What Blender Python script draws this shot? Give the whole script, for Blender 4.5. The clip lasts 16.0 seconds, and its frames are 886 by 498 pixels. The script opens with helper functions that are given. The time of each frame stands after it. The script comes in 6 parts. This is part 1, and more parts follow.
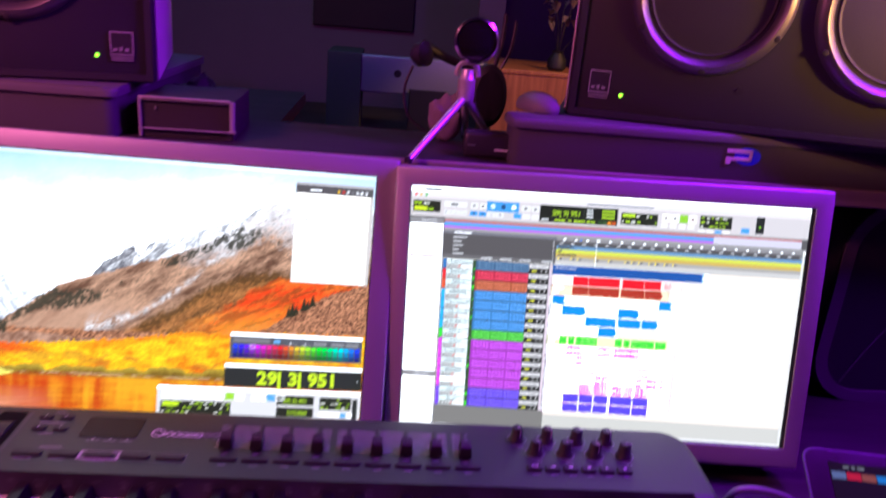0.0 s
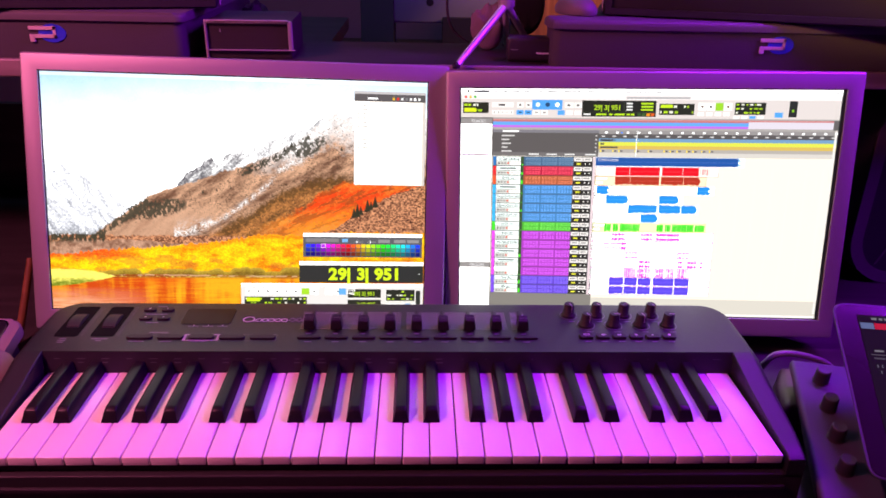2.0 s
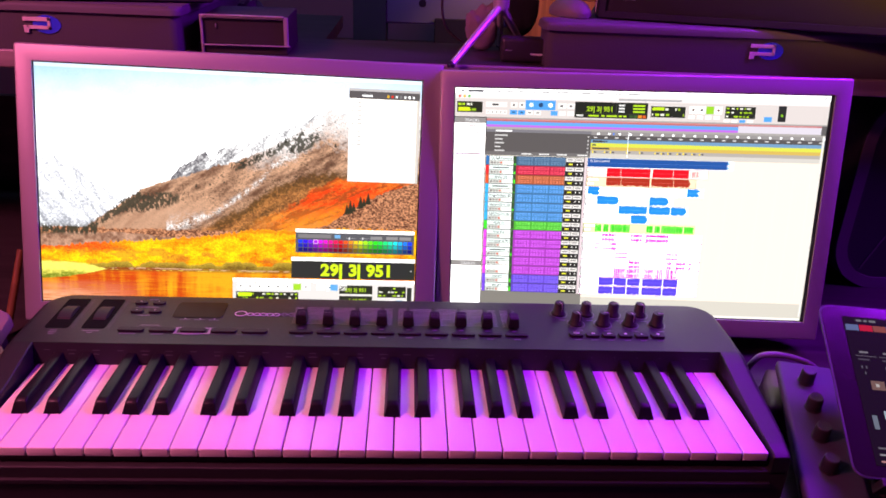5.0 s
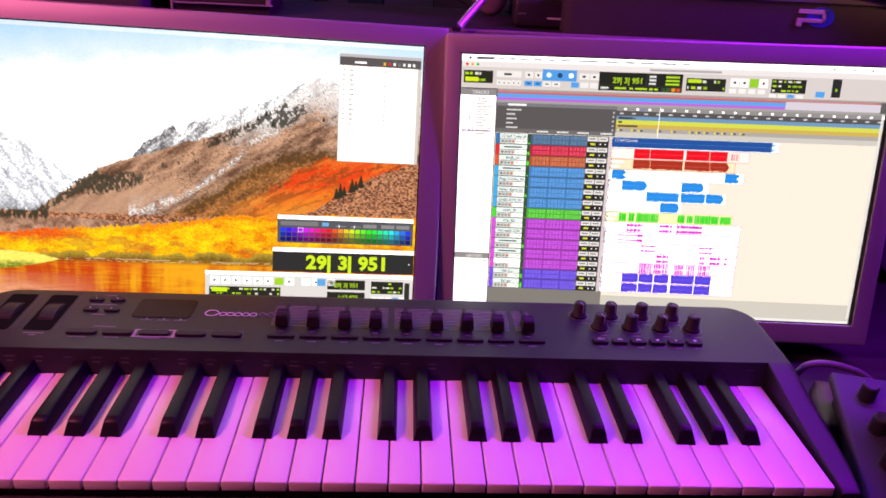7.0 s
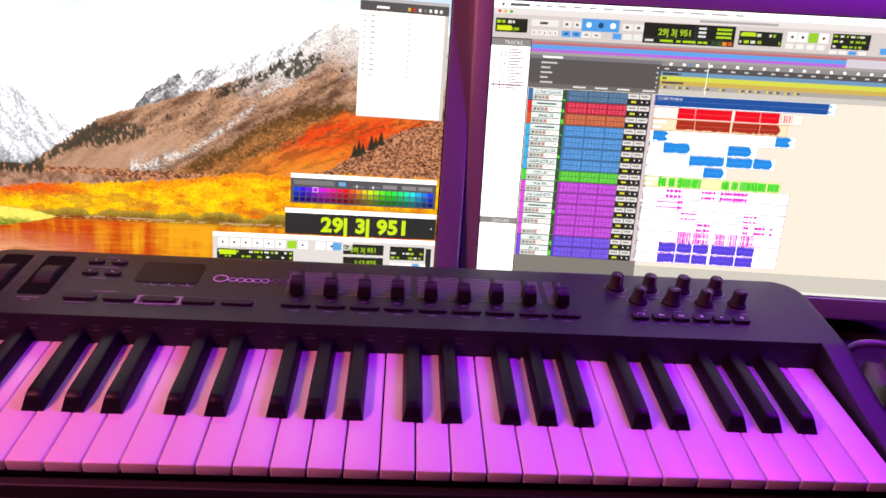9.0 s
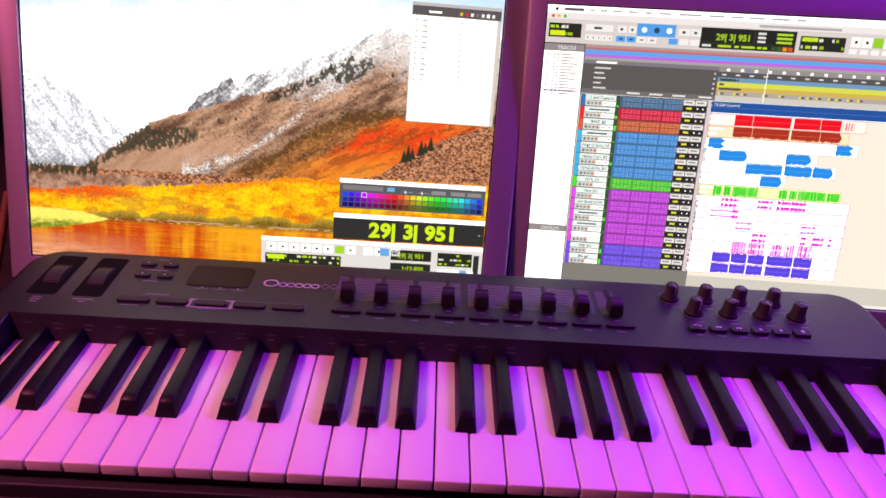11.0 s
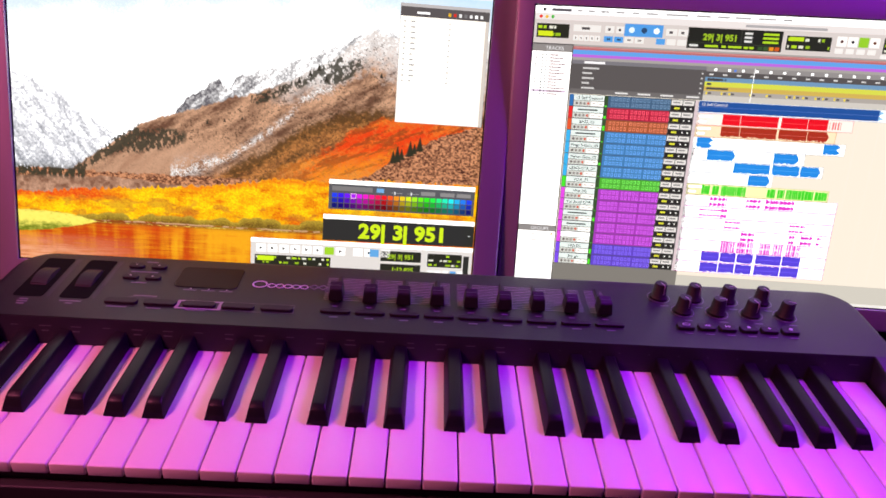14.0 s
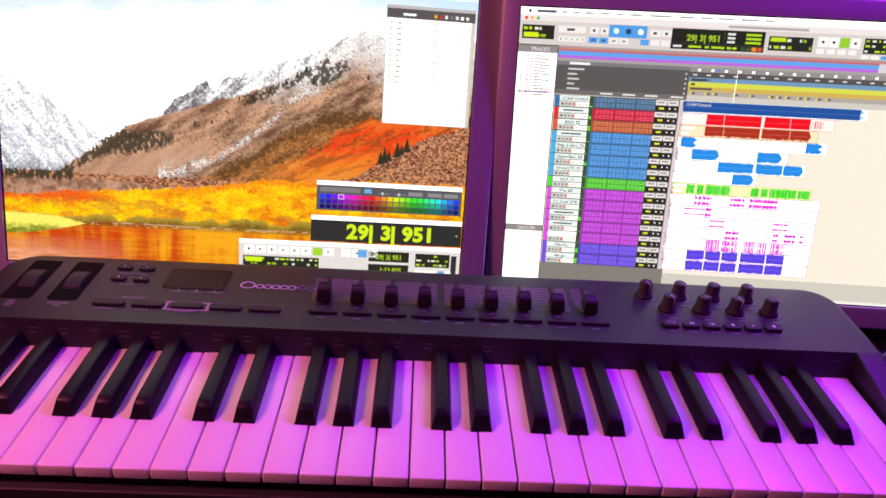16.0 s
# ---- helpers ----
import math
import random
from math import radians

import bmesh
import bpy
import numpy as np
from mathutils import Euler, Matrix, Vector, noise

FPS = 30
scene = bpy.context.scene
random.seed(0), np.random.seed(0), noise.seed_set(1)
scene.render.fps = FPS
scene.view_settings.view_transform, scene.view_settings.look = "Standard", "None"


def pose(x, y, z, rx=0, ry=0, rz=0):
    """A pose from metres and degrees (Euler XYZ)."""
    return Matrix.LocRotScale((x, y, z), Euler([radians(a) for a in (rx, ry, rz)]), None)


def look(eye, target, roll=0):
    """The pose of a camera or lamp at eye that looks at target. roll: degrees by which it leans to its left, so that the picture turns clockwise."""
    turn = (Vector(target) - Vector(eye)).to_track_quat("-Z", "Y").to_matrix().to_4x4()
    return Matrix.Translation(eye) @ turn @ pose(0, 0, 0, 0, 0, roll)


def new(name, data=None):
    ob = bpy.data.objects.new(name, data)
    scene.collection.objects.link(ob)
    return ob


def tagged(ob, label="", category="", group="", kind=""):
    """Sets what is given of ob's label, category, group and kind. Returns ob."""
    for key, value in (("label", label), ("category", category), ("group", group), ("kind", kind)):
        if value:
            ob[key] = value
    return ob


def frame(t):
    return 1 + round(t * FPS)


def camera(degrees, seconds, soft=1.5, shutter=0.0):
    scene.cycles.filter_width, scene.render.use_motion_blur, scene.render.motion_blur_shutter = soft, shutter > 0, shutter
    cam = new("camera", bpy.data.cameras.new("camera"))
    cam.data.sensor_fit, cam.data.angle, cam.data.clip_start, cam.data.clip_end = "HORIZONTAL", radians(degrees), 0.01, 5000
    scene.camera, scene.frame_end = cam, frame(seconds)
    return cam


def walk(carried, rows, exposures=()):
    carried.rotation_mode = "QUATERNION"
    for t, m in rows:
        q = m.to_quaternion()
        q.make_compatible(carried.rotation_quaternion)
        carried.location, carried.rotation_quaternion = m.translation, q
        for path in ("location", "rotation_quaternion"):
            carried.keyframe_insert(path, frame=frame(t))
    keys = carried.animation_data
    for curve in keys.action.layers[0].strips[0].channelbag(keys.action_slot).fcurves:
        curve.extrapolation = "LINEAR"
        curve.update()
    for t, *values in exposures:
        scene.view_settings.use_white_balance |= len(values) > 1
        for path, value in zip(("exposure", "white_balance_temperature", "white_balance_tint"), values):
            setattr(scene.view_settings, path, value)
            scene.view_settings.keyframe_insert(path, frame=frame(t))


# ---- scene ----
import colorsys

cam = camera(62.0, 16.0, soft=1.65, shutter=0.5)
PATH = [
    (0, (0.046, -0.42, 1.239), (0.208, 1.462, 0.581), 5.0),
    (0.5, (0.012, -0.481, 1.224), (0.124, 1.361, 0.453), 4.2),
    (1, (0.005, -0.487, 1.215), (0.04, 1.337, 0.394), 2.4),
    (1.5, (0.019, -0.492, 1.214), (0.058, 1.332, 0.394), 1.3),
    (2, (0.023, -0.501, 1.215), (0.094, 1.326, 0.405), 1.3),
    (2.5, (0.025, -0.507, 1.218), (0.106, 1.326, 0.424), 1.4),
    (3, (0.022, -0.509, 1.218), (0.115, 1.328, 0.434), 1.5),
    (3.5, (0.019, -0.511, 1.218), (0.123, 1.328, 0.438), 1.8),
    (4, (0.018, -0.509, 1.215), (0.122, 1.328, 0.431), 2.1),
    (4.5, (0.017, -0.507, 1.211), (0.121, 1.326, 0.419), 2.4),
    (5, (0.017, -0.508, 1.212), (0.123, 1.32, 0.409), 2.6),
    (5.2, (0.018, -0.508, 1.212), (0.121, 1.319, 0.406), 2.7),
    (7.3, (0.011, -0.381, 1.164), (0.145, 1.423, 0.311), 3.7),
    (7.5, (0.007, -0.366, 1.16), (0.148, 1.428, 0.287), 3.9),
    (8, (-0.004, -0.353, 1.156), (0.124, 1.429, 0.256), 4.0),
    (8.5, (-0.009, -0.356, 1.152), (0.119, 1.415, 0.232), 4.2),
    (9, (-0.006, -0.355, 1.152), (0.116, 1.409, 0.217), 4.4),
    (9.5, (-0.008, -0.353, 1.15), (0.09, 1.408, 0.207), 4.4),
    (10, (-0.017, -0.352, 1.149), (0.056, 1.411, 0.209), 4.4),
    (10.2, (-0.025, -0.347, 1.151), (0.032, 1.418, 0.212), 4.4),
    (12.5, (-0.02, -0.347, 1.145), (0.015, 1.43, 0.23), 3.7),
    (13, (-0.018, -0.348, 1.148), (0.024, 1.428, 0.228), 3.7),
    (13.5, (-0.015, -0.348, 1.147), (0.028, 1.428, 0.229), 3.7),
    (14, (-0.019, -0.349, 1.146), (0.036, 1.428, 0.229), 3.8),
    (14.5, (-0.015, -0.35, 1.148), (0.042, 1.427, 0.23), 3.9),
    (15, (-0.014, -0.349, 1.148), (0.051, 1.427, 0.232), 3.8),
    (15.5, (-0.012, -0.351, 1.147), (0.055, 1.426, 0.231), 3.8),
    (16, (-0.015, -0.353, 1.148), (0.062, 1.424, 0.233), 3.8),
]
walk(cam, [(t, look(eye, target, roll)) for t, eye, target, roll in PATH],
     [(0.0, 0.1, 5700, 10), (0.8, 0.12, 6300, 10), (2.0, 0.15, 6500, 10), (5.2, 0.15, 6500, 10), (7.3, -0.15, 6600, 10), (16.0, -0.15, 6600, 10)])


# ---------------------------------------------------------------- light
world = bpy.data.worlds.new("dim_room")
world.use_nodes = True
world.node_tree.nodes["Background"].inputs[0].default_value = (0.10, 0.05, 0.16, 1)
world.node_tree.nodes["Background"].inputs[1].default_value = 0.05
scene.world = world


def lamp(name, place, target, colour, watts, size, long=0.0):
    data = bpy.data.lights.new(name, "AREA")
    data.shape, data.size, data.energy, data.color = "DISK", size, watts, colour
    if long:
        data.shape, data.size, data.size_y = "RECTANGLE", long, size
    ob = new(name, data)
    ob.matrix_world = look(place, target)
    return ob


lamp("violet_light_bar", (0.70, 0.30, 1.62), (0.60, 0.16, 0.80), (0.37, 0.008, 1.0), 17.5, 0.14, 0.62)
# Unseen violet lamp, added to brighten the speaker fronts and pads.
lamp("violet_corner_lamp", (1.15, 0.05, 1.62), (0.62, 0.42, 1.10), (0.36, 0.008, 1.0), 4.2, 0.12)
lamp("pink_ceiling_lamp", (-0.78, -0.26, 1.68), (-0.45, -0.05, 0.7), (1.0, 0.18, 0.36), 14.5, 0.22)
# Unseen, inferred from the computer's blue cast; turned up to fill the far room.
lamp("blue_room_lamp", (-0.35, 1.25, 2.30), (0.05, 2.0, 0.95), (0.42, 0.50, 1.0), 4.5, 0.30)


def spot(name, place, target, colour, watts, cone):
    data = bpy.data.lights.new(name, "SPOT")
    data.energy, data.color, data.spot_size, data.spot_blend, data.shadow_soft_size = watts, colour, radians(cone), 0.6, 0.05
    new(name, data).matrix_world = look(place, target)


spot("orange_side_spot", (1.35, -0.20, 1.40), (0.68, 0.40, 1.31), (1.0, 0.45, 0.08), 150, 25)
# No such spot is known; it only brightens the far wooden cabinet.
spot("orange_back_spot", (1.20, 0.95, 1.85), (0.48, 1.90, 0.95), (1.0, 0.45, 0.12), 70, 26)


# ---------------------------------------------------------------- materials
def lin(h):
    c = [int(h[i:i + 2], 16) / 255 for i in (1, 3, 5)]
    return [x / 12.92 if x <= 0.04045 else ((x + 0.055) / 1.055) ** 2.4 for x in c]


def surface(name, base, rough=0.5, metal=0.0, grain=600.0, vary=0.12, bump=0.05, stain=9.0, coat=0.0):
    """A painted, moulded or metal surface with fine grain and broad wear."""
    m = bpy.data.materials.new(name)
    m.use_nodes = True
    nt = m.node_tree
    b = nt.nodes["Principled BSDF"]
    co = nt.nodes.new("ShaderNodeTexCoord")
    fine, broad = nt.nodes.new("ShaderNodeTexNoise"), nt.nodes.new("ShaderNodeTexNoise")
    fine.inputs["Scale"].default_value, broad.inputs["Scale"].default_value = grain, stain
    broad.inputs["Detail"].default_value = 6
    for n in (fine, broad):
        nt.links.new(co.outputs["Object"], n.inputs["Vector"])
    ramp = nt.nodes.new("ShaderNodeMapRange")
    ramp.inputs["To Min"].default_value, ramp.inputs["To Max"].default_value = 1 - vary, 1 + vary
    add = nt.nodes.new("ShaderNodeMath")
    add.operation = "ADD"
    half = nt.nodes.new("ShaderNodeMath")
    half.operation, half.inputs[1].default_value = "MULTIPLY", 0.5
    nt.links.new(fine.outputs["Fac"], add.inputs[0])
    nt.links.new(broad.outputs["Fac"], add.inputs[1])
    nt.links.new(add.outputs[0], half.inputs[0])
    nt.links.new(half.outputs[0], ramp.inputs["Value"])
    scale = nt.nodes.new("ShaderNodeVectorMath")
    scale.operation = "SCALE"
    scale.inputs[0].default_value = base
    nt.links.new(ramp.outputs["Result"], scale.inputs["Scale"])
    nt.links.new(scale.outputs[0], b.inputs["Base Color"])
    rr = nt.nodes.new("ShaderNodeMapRange")
    rr.inputs["To Min"].default_value, rr.inputs["To Max"].default_value = max(0.03, rough - 0.09), min(1, rough + 0.09)
    nt.links.new(broad.outputs["Fac"], rr.inputs["Value"])
    nt.links.new(rr.outputs["Result"], b.inputs["Roughness"])
    b.inputs["Metallic"].default_value = metal
    b.inputs["Coat Weight"].default_value = coat
    if bump:
        bp = nt.nodes.new("ShaderNodeBump")
        bp.inputs["Strength"].default_value, bp.inputs["Distance"].default_value = bump, 0.0006
        nt.links.new(fine.outputs["Fac"], bp.inputs["Height"])
        nt.links.new(bp.outputs[0], b.inputs["Normal"])
    return m


def wood(name, dark, light, scale=(3, 40, 40), rough=0.45):
    m = surface(name, light, rough, bump=0.1)
    nt = m.node_tree
    b = nt.nodes["Principled BSDF"]
    co, mp, n, ramp = (nt.nodes.new(k) for k in ("ShaderNodeTexCoord", "ShaderNodeMapping", "ShaderNodeTexNoise", "ShaderNodeValToRGB"))
    mp.inputs["Scale"].default_value = scale
    n.inputs["Scale"].default_value, n.inputs["Detail"].default_value, n.inputs["Distortion"].default_value = 1.6, 8, 0.6
    ramp.color_ramp.elements[0].color, ramp.color_ramp.elements[1].color = (*dark, 1), (*light, 1)
    ramp.color_ramp.elements[0].position, ramp.color_ramp.elements[1].position = 0.3, 0.7
    nt.links.new(co.outputs["Object"], mp.inputs[0])
    nt.links.new(mp.outputs[0], n.inputs["Vector"])
    nt.links.new(n.outputs["Fac"], ramp.inputs[0])
    nt.links.new(ramp.outputs[0], b.inputs["Base Color"])
    return m


def glow(name, colour, strength):
    m = bpy.data.materials.new(name)
    m.use_nodes = True
    b = m.node_tree.nodes["Principled BSDF"]
    b.inputs["Base Color"].default_value = (0.01, 0.01, 0.01, 1)
    b.inputs["Emission Color"].default_value = (*colour, 1)
    b.inputs["Emission Strength"].default_value = strength
    return m


def display(name, strength, rough=0.35):
    """A lit screen: what it shows is held in the face colours."""
    m = glow(name, (1, 1, 1), strength)
    nt = m.node_tree
    b = nt.nodes["Principled BSDF"]
    b.inputs["Roughness"].default_value = rough
    a = nt.nodes.new("ShaderNodeVertexColor")
    a.layer_name = "shown"
    nt.links.new(a.outputs[0], b.inputs["Emission Color"])
    return m


ALU = surface("brushed_aluminium", (0.36, 0.36, 0.38), 0.50, 0.45, 900, 0.06, 0.03)
ALU_DARK = surface("dull_aluminium", (0.40, 0.40, 0.42), 0.5, 0.6, 900, 0.08, 0.03)
SEAM = surface("black_seam", (0.012, 0.012, 0.013), 0.5)
BODY = surface("charcoal_plastic", (0.0095, 0.0145, 0.0130), 0.5, 0, 1500, 0.15, 0.25)
BODY.node_tree.nodes["Principled BSDF"].inputs["Specular IOR Level"].default_value = 0.5
STRIP = surface("dark_label_strip", (0.014, 0.013, 0.022), 0.5, 0, 1500, 0.15, 0.2)
# Grey plastic; its blue tint stands in for the violet light on the dock.
DOCK = surface("violet_lit_grey_plastic", (0.050, 0.048, 0.085), 0.65, 0, 1200, 0.15, 0.2)
CASE_BLACK = surface("black_case_plastic", (0.016, 0.015, 0.018), 0.6, 0, 1500, 0.15, 0.2)
# Near-black colour paints the shade of a recess that is not cut.
WELL_SHADE = surface("painted_well_shade", (0.003, 0.003, 0.003), 0.8)
WELL_SHADE.node_tree.nodes["Principled BSDF"].inputs["Specular IOR Level"].default_value = 0.1
BODY_DARK = surface("black_plastic", (0.022, 0.021, 0.024), 0.45, 0, 1500, 0.15, 0.2)
RUBBER = surface("black_rubber", (0.009, 0.009, 0.010), 0.6, 0, 1200, 0.2, 0.3)
KEY_WHITE = surface("ivory_key_plastic", (0.80, 0.79, 0.77), 0.3, 0, 300, 0.03, 0.02)
KEY_BLACK = surface("black_key_plastic", (0.0060, 0.0060, 0.0070), 0.42, 0, 900, 0.2, 0.05)
KEY_BLACK.node_tree.nodes["Principled BSDF"].inputs["Specular IOR Level"].default_value = 0.24
PRINT = surface("pale_print", (0.55, 0.58, 0.56), 0.6, 0, 800, 0.2, 0)
PRINT_MID = surface("grey_print", (0.30, 0.29, 0.31), 0.6, 0, 800, 0.2, 0)
PRINT_FAINT = surface("worn_print", (0.07, 0.07, 0.085), 0.6, 0, 800, 0.2, 0)
PRINT_DIM = surface("faint_print", (0.16, 0.16, 0.18), 0.6, 0, 800, 0.2, 0)
SMOKED = surface("smoked_window", (0.010, 0.007, 0.007), 0.22, 0, 300, 0.1, 0)
SMOKED.node_tree.nodes["Principled BSDF"].inputs["Specular IOR Level"].default_value = 0.2
DESK = wood("dark_desk_laminate", (0.022, 0.020, 0.021), (0.045, 0.040, 0.042))
SHELF_EDGE = wood("grey_shelf_edge", (0.16, 0.14, 0.14), (0.26, 0.23, 0.22))
FOAM = surface("charcoal_foam_pad", (0.045, 0.046, 0.056), 0.75, 0, 500, 0.2, 0.4)
STEEL = surface("black_steel_plate", (0.10, 0.10, 0.11), 0.55, 0.0, 700, 0.1, 0.05)
CABINET = surface("black_speaker_vinyl", (0.020, 0.020, 0.026), 0.5, 0, 500, 0.25, 0.3)
CONE = surface("dark_woofer_cone", (0.035, 0.028, 0.026), 0.42, 0.1, 700, 0.25, 0.2)
KEVLAR = surface("golden_woven_cone", (0.42, 0.27, 0.06), 0.45, 0, 420, 0.25, 0.4)
RING = surface("satin_driver_ring", (0.13, 0.125, 0.13), 0.42, 0.8, 800, 0.08, 0.03)
BLUE_LOGO = surface("blue_enamel", (0.03, 0.05, 0.75), 0.35, 0, 300, 0.05, 0)
SILVER = surface("silver_paint", (0.60, 0.60, 0.62), 0.35, 0.5, 700, 0.06, 0.02)
CHROME = surface("polished_chrome", (0.75, 0.75, 0.77), 0.16, 1.0, 500, 0.05, 0)
LENS = surface("dark_lens", (0.010, 0.010, 0.012), 0.08, 0, 300, 0.05, 0)
WALL = surface("dark_wall_paint", (0.22, 0.19, 0.20), 0.8, 0, 200, 0.15, 0.2)
CARPET = surface("dark_carpet", (0.035, 0.030, 0.033), 0.95, 0, 400, 0.3, 0.6)
ORANGE_WOOD = wood("orange_wood", (0.20, 0.075, 0.022), (0.42, 0.17, 0.055), (30, 30, 3))
GREEN_CARD = surface("faded_green_board", (0.055, 0.075, 0.055), 0.7)
PALE_TRIM = surface("pale_painted_wood", (0.55, 0.50, 0.52), 0.5, 0, 90, 0.08, 0.05)
CABLE = surface("cable_sheath", (0.05, 0.045, 0.06), 0.42)
LED_GREEN = glow("green_led", (0.35, 1.0, 0.02), 3.0)


def glossy(name, base, rough):
    m = bpy.data.materials.new(name)
    m.use_nodes = True
    b = m.node_tree.nodes["Principled BSDF"]
    b.inputs["Base Color"].default_value = (*base, 1)
    n = m.node_tree.nodes.new("ShaderNodeTexNoise")
    n.inputs["Scale"].default_value = 30
    r = m.node_tree.nodes.new("ShaderNodeMapRange")
    r.inputs["To Min"].default_value, r.inputs["To Max"].default_value = rough * 0.7, rough * 1.5
    m.node_tree.links.new(n.outputs["Fac"], r.inputs["Value"])
    m.node_tree.links.new(r.outputs["Result"], b.inputs["Roughness"])
    return m


BLACK_GLASS = glossy("black_glass", (0.018, 0.010, 0.018), 0.16)
SCREEN_L = display("left_display", 1.3)
SCREEN_R = display("right_display", 1.3)
TABLET_SCREEN = display("tablet_display", 0.6, 0.05)


# ---------------------------------------------------------------- mesh helpers
def mesh_of(bm, name, material, smooth=False):
    me = bpy.data.meshes.new(name)
    bm.to_mesh(me)
    bm.free()
    me.materials.append(material)
    if smooth:
        me.polygons.foreach_set("use_smooth", [True] * len(me.polygons))
        me.set_sharp_from_angle(angle=radians(38))
    return me


def part(name, bm, material, parent, label="", smooth=False):
    """Link a bmesh as one mesh object under a thing or a part."""
    me = mesh_of(bm, name, material, smooth) if isinstance(bm, bmesh.types.BMesh) else bm
    ob = new(name, me)
    ob.parent = parent
    if label:
        ob["label"] = label
    return ob


def thing(name, m, label, category, group="", kind=""):
    ob = new(name)
    ob.empty_display_size = 0.05
    ob.matrix_world = m
    return tagged(ob, label, category, group, kind)


def solid(name, bm, material, label, category="", kind="", group="", m=None, smooth=False):
    ob = new(name, mesh_of(bm, name, material, smooth))
    if m is not None:
        ob.matrix_world = m
    return tagged(ob, label, category, group, kind)


def box(lo, hi, bevel=0.0, seg=2, bm=None):
    own = bmesh.new()
    bmesh.ops.create_cube(own, size=1)
    lo, hi = Vector(lo), Vector(hi)
    for v in own.verts:
        v.co = Vector(((lo[i] + hi[i]) / 2 + v.co[i] * (hi[i] - lo[i]) for i in range(3)))
    if bevel:
        bmesh.ops.bevel(own, geom=own.edges[:], offset=bevel, segments=seg, profile=0.5, affect="EDGES")
    return join(bm, own)


def join(bm, own):
    if bm is None:
        return own
    me = bpy.data.meshes.new("tmp")
    own.to_mesh(me)
    own.free()
    bm.from_mesh(me)
    bpy.data.meshes.remove(me)
    return bm


def lathe(profile, n=32, bm=None, m=None, caps=True):
    """Turn (radius, height) pairs round z."""
    own = bmesh.new()
    rings = []
    for r, z in profile:
        rings.append([own.verts.new((r * math.cos(2 * math.pi * i / n), r * math.sin(2 * math.pi * i / n), z)) for i in range(n)])
    for a, b in zip(rings, rings[1:]):
        for i in range(n):
            own.faces.new((a[i], a[(i + 1) % n], b[(i + 1) % n], b[i]))
    if profile[0] == profile[-1]:
        caps = False
    if caps and profile[0][0] > 1e-6:
        own.faces.new(rings[0][::-1])
    if caps and profile[-1][0] > 1e-6:
        own.faces.new(rings[-1])
    bmesh.ops.remove_doubles(own, verts=own.verts[:], dist=1e-6)
    bmesh.ops.recalc_face_normals(own, faces=own.faces[:])
    if m is not None:
        own.transform(m)
    return join(bm, own)


def tube(points, r, n=10, r2=None, bm=None, closed=False):
    """A round bar along a smooth run of points."""
    pts = [Vector(p) for p in points]
    if len(pts) > 2:
        fine = []
        for i in range(len(pts) - 1):
            p0, p1, p2, p3 = pts[max(i - 1, 0)], pts[i], pts[i + 1], pts[min(i + 2, len(pts) - 1)]
            for k in range(8):
                s = k / 8
                fine.append(0.5 * ((2 * p1) + (p2 - p0) * s + (2 * p0 - 5 * p1 + 4 * p2 - p3) * s * s + (3 * p1 - p0 - 3 * p2 + p3) * s ** 3))
        pts = fine + [pts[-1]]
    own = bmesh.new()
    rings = []
    for i, p in enumerate(pts):
        d = (pts[min(i + 1, len(pts) - 1)] - pts[max(i - 1, 0)]).normalized()
        a = d.cross(Vector((0.31, 0.2, 0.93))).normalized()
        b = d.cross(a)
        rad = r if r2 is None else r + (r2 - r) * i / (len(pts) - 1)
        rings.append([own.verts.new(p + rad * (a * math.cos(2 * math.pi * k / n) + b * math.sin(2 * math.pi * k / n))) for k in range(n)])
    for a, b in zip(rings, rings[1:]):
        for i in range(n):
            own.faces.new((a[i], a[(i + 1) % n], b[(i + 1) % n], b[i]))
    own.faces.new(rings[0][::-1])
    own.faces.new(rings[-1])
    bmesh.ops.recalc_face_normals(own, faces=own.faces[:])
    return join(bm, own)


def prism(outline, z0, z1, bevel=0.0, seg=2, bm=None, sharp_before=-9.0):
    """An upright block over an outline of (x, y)."""
    own = bmesh.new()
    low = [own.verts.new((x, y, z0)) for x, y in outline]
    high = [own.verts.new((x, y, z1)) for x, y in outline]
    n = len(outline)
    for i in range(n):
        own.faces.new((low[i], low[(i + 1) % n], high[(i + 1) % n], high[i]))
    top = own.faces.new(high)
    own.faces.new(low[::-1])
    if bevel:
        soft = [e for e in top.edges if max(v.co.y for v in e.verts) > sharp_before]
        bmesh.ops.bevel(own, geom=soft, offset=bevel, segments=seg, profile=0.5, affect="EDGES")
    bmesh.ops.recalc_face_normals(own, faces=own.faces[:])
    return join(bm, own)


def rounded(x0, y0, x1, y1, r, n=6):
    pts = []
    for cx, cy, a in ((x1 - r, y1 - r, 0), (x0 + r, y1 - r, 90), (x0 + r, y0 + r, 180), (x1 - r, y0 + r, 270)):
        pts += [(cx + r * math.cos(radians(a + 90 * k / n)), cy + r * math.sin(radians(a + 90 * k / n))) for k in range(n + 1)]
    return pts


